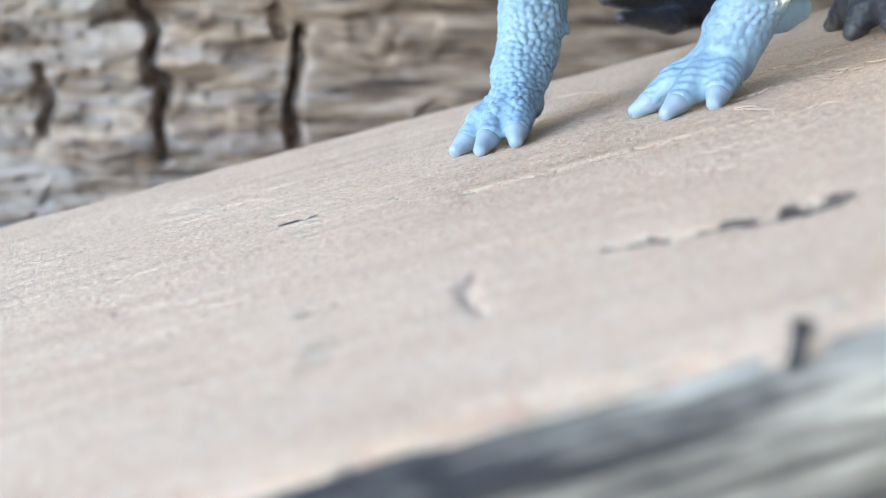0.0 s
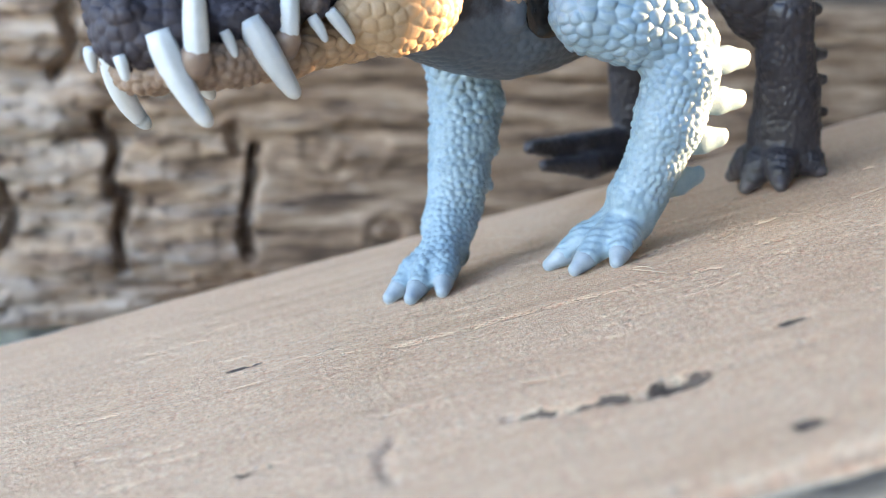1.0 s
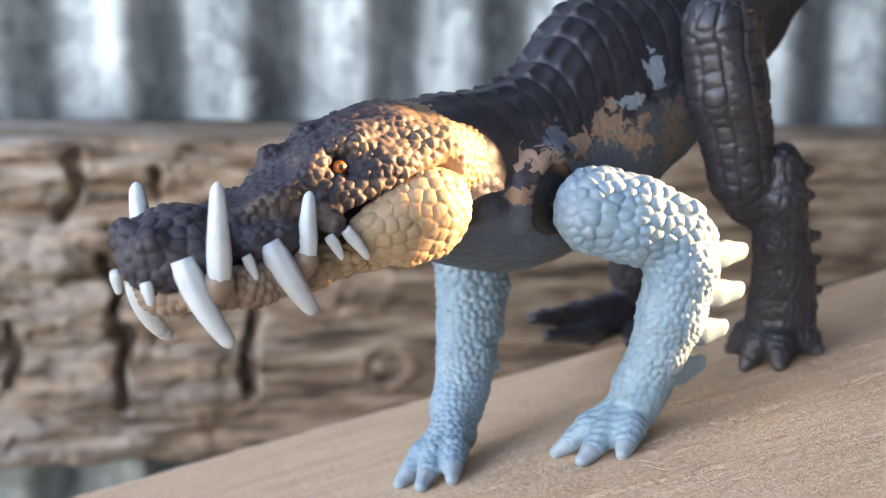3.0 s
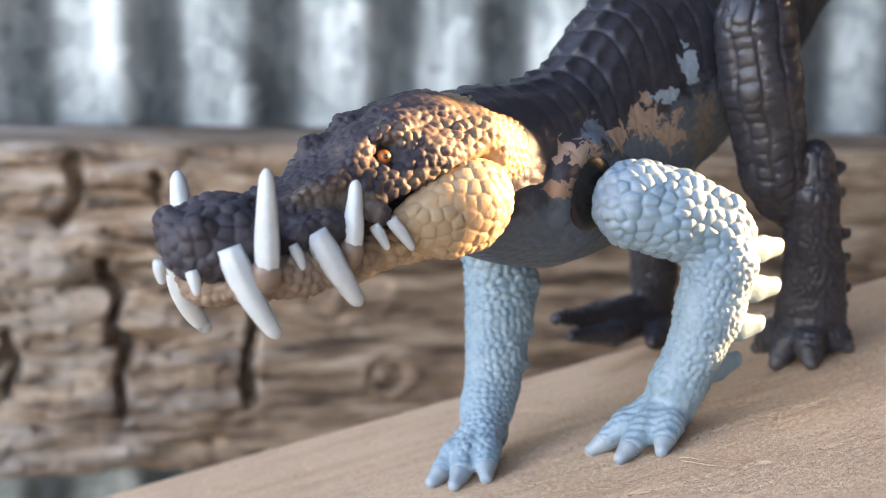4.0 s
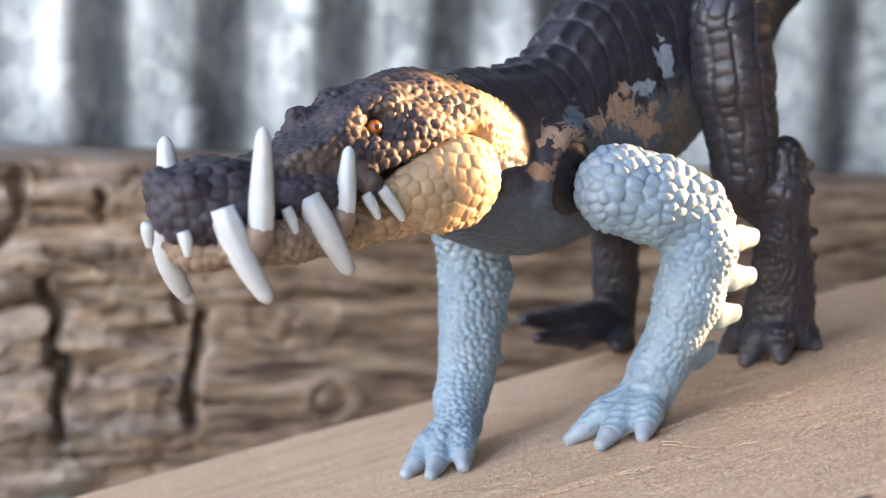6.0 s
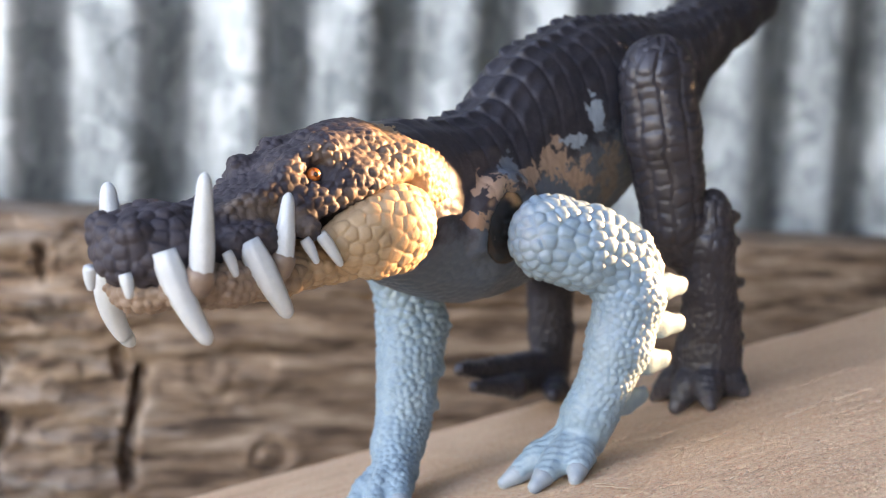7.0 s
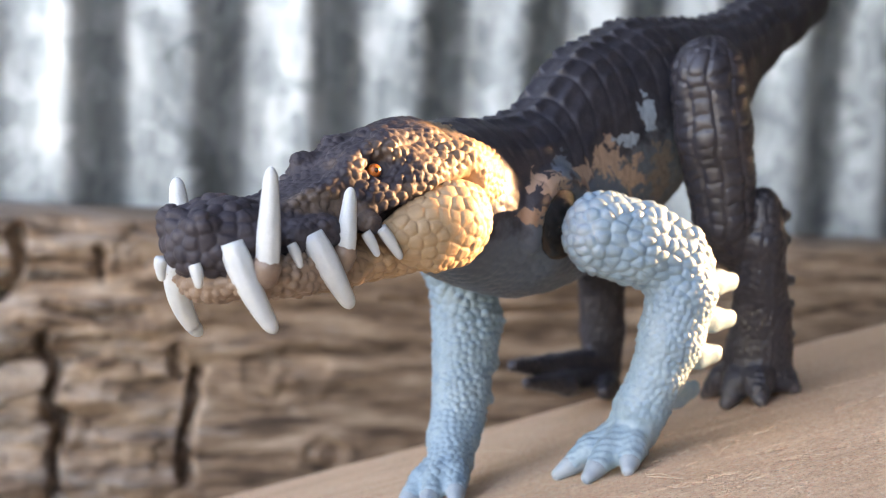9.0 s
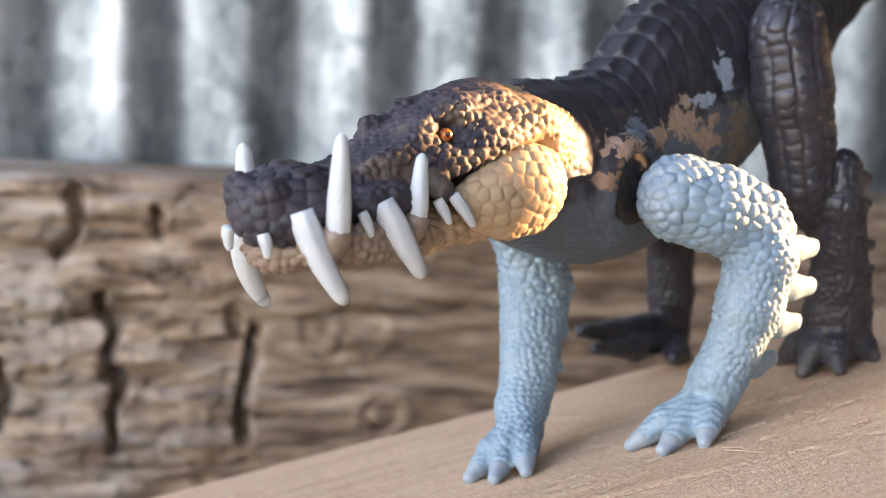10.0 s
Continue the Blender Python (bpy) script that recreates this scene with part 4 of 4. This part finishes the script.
la_toes = [toe(la_root, -0.0420, 0.0240, 0.0043, BLUE), toe(la_root, -0.0362, 0.0380, 0.0043, BLUE), toe(la_root, -0.0420, 0.0470, 0.0043, BLUE),
           [(-0.0600, 0.0360, 0.0040, 0.006, 0.005)]]
skin("front_leg", [left_arm, elbow_ridge] + la_toes, FINE * 0.78, 0.0014, BLUE, leg_carve(0.044, 0.0040, 0.0023, 0.0011, 21), "pale blue scaly front leg with a ball shoulder")
right_arm = [(-0.0500, -0.0300, 0.0580, 0.0100, 0.0105), (-0.0575, -0.0262, 0.0400, 0.0100, 0.0104), (-0.0572, -0.0240, 0.0300, 0.0106, 0.0108), (-0.0530, -0.0212, 0.0205, 0.0098, 0.0102),
             (-0.0492, -0.0190, 0.0111, 0.0087, 0.0090), (-0.0462, -0.0170, 0.0030, 0.0080, 0.0084), (-0.0415, -0.0150, -0.0030, 0.0078, 0.0080), (-0.0375, -0.0120, -0.0082, 0.0084, 0.0052)]
# knobs down the outer side of the forearm
ra_knobs = [[(s_ + 0.30 * r_, l_ + 0.86 * r_, h_, k_, k_ * 1.2)] for s_, l_, h_, r_, k_ in (
    (-0.0590, -0.0240, 0.0345, 0.0104, 0.0016), (-0.0575, -0.0238, 0.0275, 0.0108, 0.0021), (-0.0555, -0.0225, 0.0225, 0.0104, 0.0018), (-0.0520, -0.0205, 0.0150, 0.0096, 0.0019),
    (-0.0505, -0.0195, 0.0095, 0.0090, 0.0015), (-0.0640, -0.0215, 0.0310, 0.0080, 0.0017), (-0.0610, -0.0205, 0.0180, 0.0075, 0.0018), (-0.0570, -0.0185, 0.0075, 0.0070, 0.0016))]
ra_root = (-0.0400, -0.0130, -0.0015)
ra_toes = [toe(ra_root, -0.0148, -0.0112, 0.0043, BLUE), toe(ra_root, -0.0138, -0.0012, 0.0043, BLUE), toe(ra_root, -0.0198, 0.0050, 0.0043, BLUE),
           [(-0.0400, -0.0120, -0.0105, 0.006, 0.005)]]
skin("front_leg", [right_arm] + ra_knobs + ra_toes, FINE * 0.8, 0.0012, BLUE, leg_carve(0.022, 0.0032, 0.0023, 0.0013, 22), "pale blue scaly front leg")

left_thigh = [(-0.1045, 0.0290, 0.1090, 0.0105, 0.0122), (-0.1060, 0.0312, 0.0920, 0.0110, 0.0116), (-0.1110, 0.0320, 0.0780, 0.0100, 0.0104), (-0.1140, 0.0325, 0.0660, 0.0092, 0.0096),
              (-0.1190, 0.0330, 0.0580, 0.0078, 0.0080), (-0.1235, 0.0335, 0.0535, 0.0062, 0.0064)]
left_shank = [(-0.1225, 0.0410, 0.0690, 0.0058, 0.0064), (-0.1232, 0.0410, 0.0585, 0.0075, 0.0082), (-0.1265, 0.0400, 0.0449, 0.0080, 0.0084), (-0.1305, 0.0395, 0.0332, 0.0092, 0.0096), (-0.1325, 0.0385, 0.0217, 0.0104, 0.0104), (-0.1325, 0.0375, 0.0140, 0.0112, 0.0080)]
lh_root = (-0.1320, 0.0370, 0.0125)
lh_toes = [toe(lh_root, -0.1400, 0.0160, 0.0048, DARK), toe(lh_root, -0.1190, 0.0350, 0.0048, DARK), toe(lh_root, -0.1180, 0.0475, 0.0048, DARK), toe(lh_root, -0.1340, 0.0510, 0.0048, DARK)]
skin("hind_leg", [left_thigh, left_shank] + lh_toes, FINE, 0.0016, DARK, leg_carve(0.044, 0.0034, 0.0024, 0.0008, 23, True), "dark grey-brown scaly hind leg")
right_hind = [(-0.1030, -0.0200, 0.0900, 0.0120, 0.0130), (-0.1200, -0.0330, 0.0650, 0.0100, 0.0110), (-0.1560, -0.0400, 0.0350, 0.0085, 0.0090),
              (-0.1620, -0.0420, 0.0130, 0.0085, 0.0085), (-0.1680, -0.0450, -0.0050, 0.0080, 0.0070)]
rh_toes = [[(-0.1640, -0.0440, 0.0000, 0.0060, 0.0060), (-0.1300, -0.0430, 0.0020, 0.0050, 0.0050), (-0.1060, -0.0420, 0.0060, 0.0026, 0.0026)],
           [(-0.1640, -0.0420, -0.0040, 0.0055, 0.0055), (-0.1300, -0.0350, -0.0030, 0.0045, 0.0045), (-0.1080, -0.0370, 0.0005, 0.0024, 0.0024)],
           [(-0.1640, -0.0420, -0.0060, 0.0060, 0.0055), (-0.1500, -0.0300, -0.0060, 0.0050, 0.0045), (-0.1380, -0.0240, -0.0050, 0.0030, 0.0030)]]
skin("hind_leg", [right_hind] + rh_toes, FINE, 0.0022, DARK, leg_carve(0.035, 0.0042, 0.0032, 0.0012, 24), "dark grey-brown scaly hind leg")


def spike(base, tip, r, mat, flat=0.55):
    verts, faces = surface([[(*base, r * flat, r), (*[(a * 0.45 + b * 0.55) for a, b in zip(base, tip)], r * flat * 0.95, r * 0.98), (*tip, r * 0.40, r * 0.74)]], 0.0006, 0.001)
    verts = relax(verts, faces, 2)
    part_mesh("spike", mesh_from("spike", verts, faces), mat, toy)


for base, tip in (((-0.0720, 0.0485, 0.0500), (-0.0890, 0.0500, 0.0492)), ((-0.0700, 0.0485, 0.0392), (-0.0862, 0.0515, 0.0387)),
                  ((-0.0665, 0.0475, 0.0285), (-0.0790, 0.0515, 0.0292)), ((-0.0630, 0.0440, 0.0160), (-0.0768, 0.0463, 0.0180))):
    spike(base, tip, 0.0037, BLUE)
for base, tip in (((-0.1300, 0.0425, 0.0450), (-0.1420, 0.0440, 0.0445)), ((-0.1330, 0.0420, 0.0370), (-0.1450, 0.0430, 0.0362)), ((-0.1370, 0.0410, 0.0260), (-0.1490, 0.0420, 0.0255)),
                  ((-0.1260, 0.0440, 0.0660), (-0.1330, 0.0450, 0.0665)), ((-0.1270, 0.0440, 0.0590), (-0.1345, 0.0450, 0.0585))):
    spike(base, tip, 0.0024, DARK)

for a, b, r, mat in CLAWS:
    verts, faces = surface([[(*a, r, r), (*(a * 0.5 + b * 0.5 + Vector((0, 0, 0.0004))), r * 0.86, r * 0.9), (*b, r * 0.62, r * 0.62)]], 0.0005, 0.0008)
    part_mesh("claw", mesh_from("claw", relax(verts, faces, 2), faces), CLAW_BLUE if mat == BLUE else CLAW_DARK, toy)


# ------------------------------------------------------------------ loose wood fibres on the plank
def fibre(x, y, turn, length, bend, lift):
    """A thin curled sliver of wood lying on the plank."""
    cu = bpy.data.curves.new("wood_fibre", "CURVE")
    cu.dimensions, cu.bevel_depth, cu.bevel_resolution = "3D", 0.00010, 1
    sp = cu.splines.new("POLY")
    sp.points.add(13)
    for k, p in enumerate(sp.points):
        a = turn + bend * (k / 13 - 0.5)
        f = k / 13
        px_, py_ = (0.0, 0.0) if k == 0 else (last[0] + math.cos(a) * length / 13, last[1] + math.sin(a) * length / 13)
        last = (px_, py_)
        p.co = (px_, py_, 0.0001 + lift * math.sin(math.pi * f), 1)
    ob = new("wood_fibre", cu)
    ob.data.materials.append(FIBRE)
    ob.matrix_world = PLANK_M @ Matrix.Translation((x, y, 0.0002))
    return tagged(ob, "thin pale curled wood fibre lying on the plank", "wood fibre", group="fibres on the plank")


for row in ((-0.004, -0.0335, 2.2, 0.010, 1.6, 0.0004), (-0.002, -0.0345, 1.5, 0.008, -1.0, 0.0004), (0.0362, 0.0312, 1.62, 0.017, 0.8, 0.0006), (0.0390, 0.0325, 1.95, 0.014, -0.6, 0.0005),
            (0.0727, 0.0593, 0.2, 0.012, 2.6, 0.0006), (0.0600, 0.0520, 1.0, 0.013, 2.0, 0.0006), (0.0198, 0.1096, 1.75, 0.042, 1.0, 0.0010), (-0.050, 0.045, 0.6, 0.008, 2.0, 0.0004),
            (0.100, 0.060, 0.2, 0.016, 1.4, 0.0006)):
    fibre(*row)
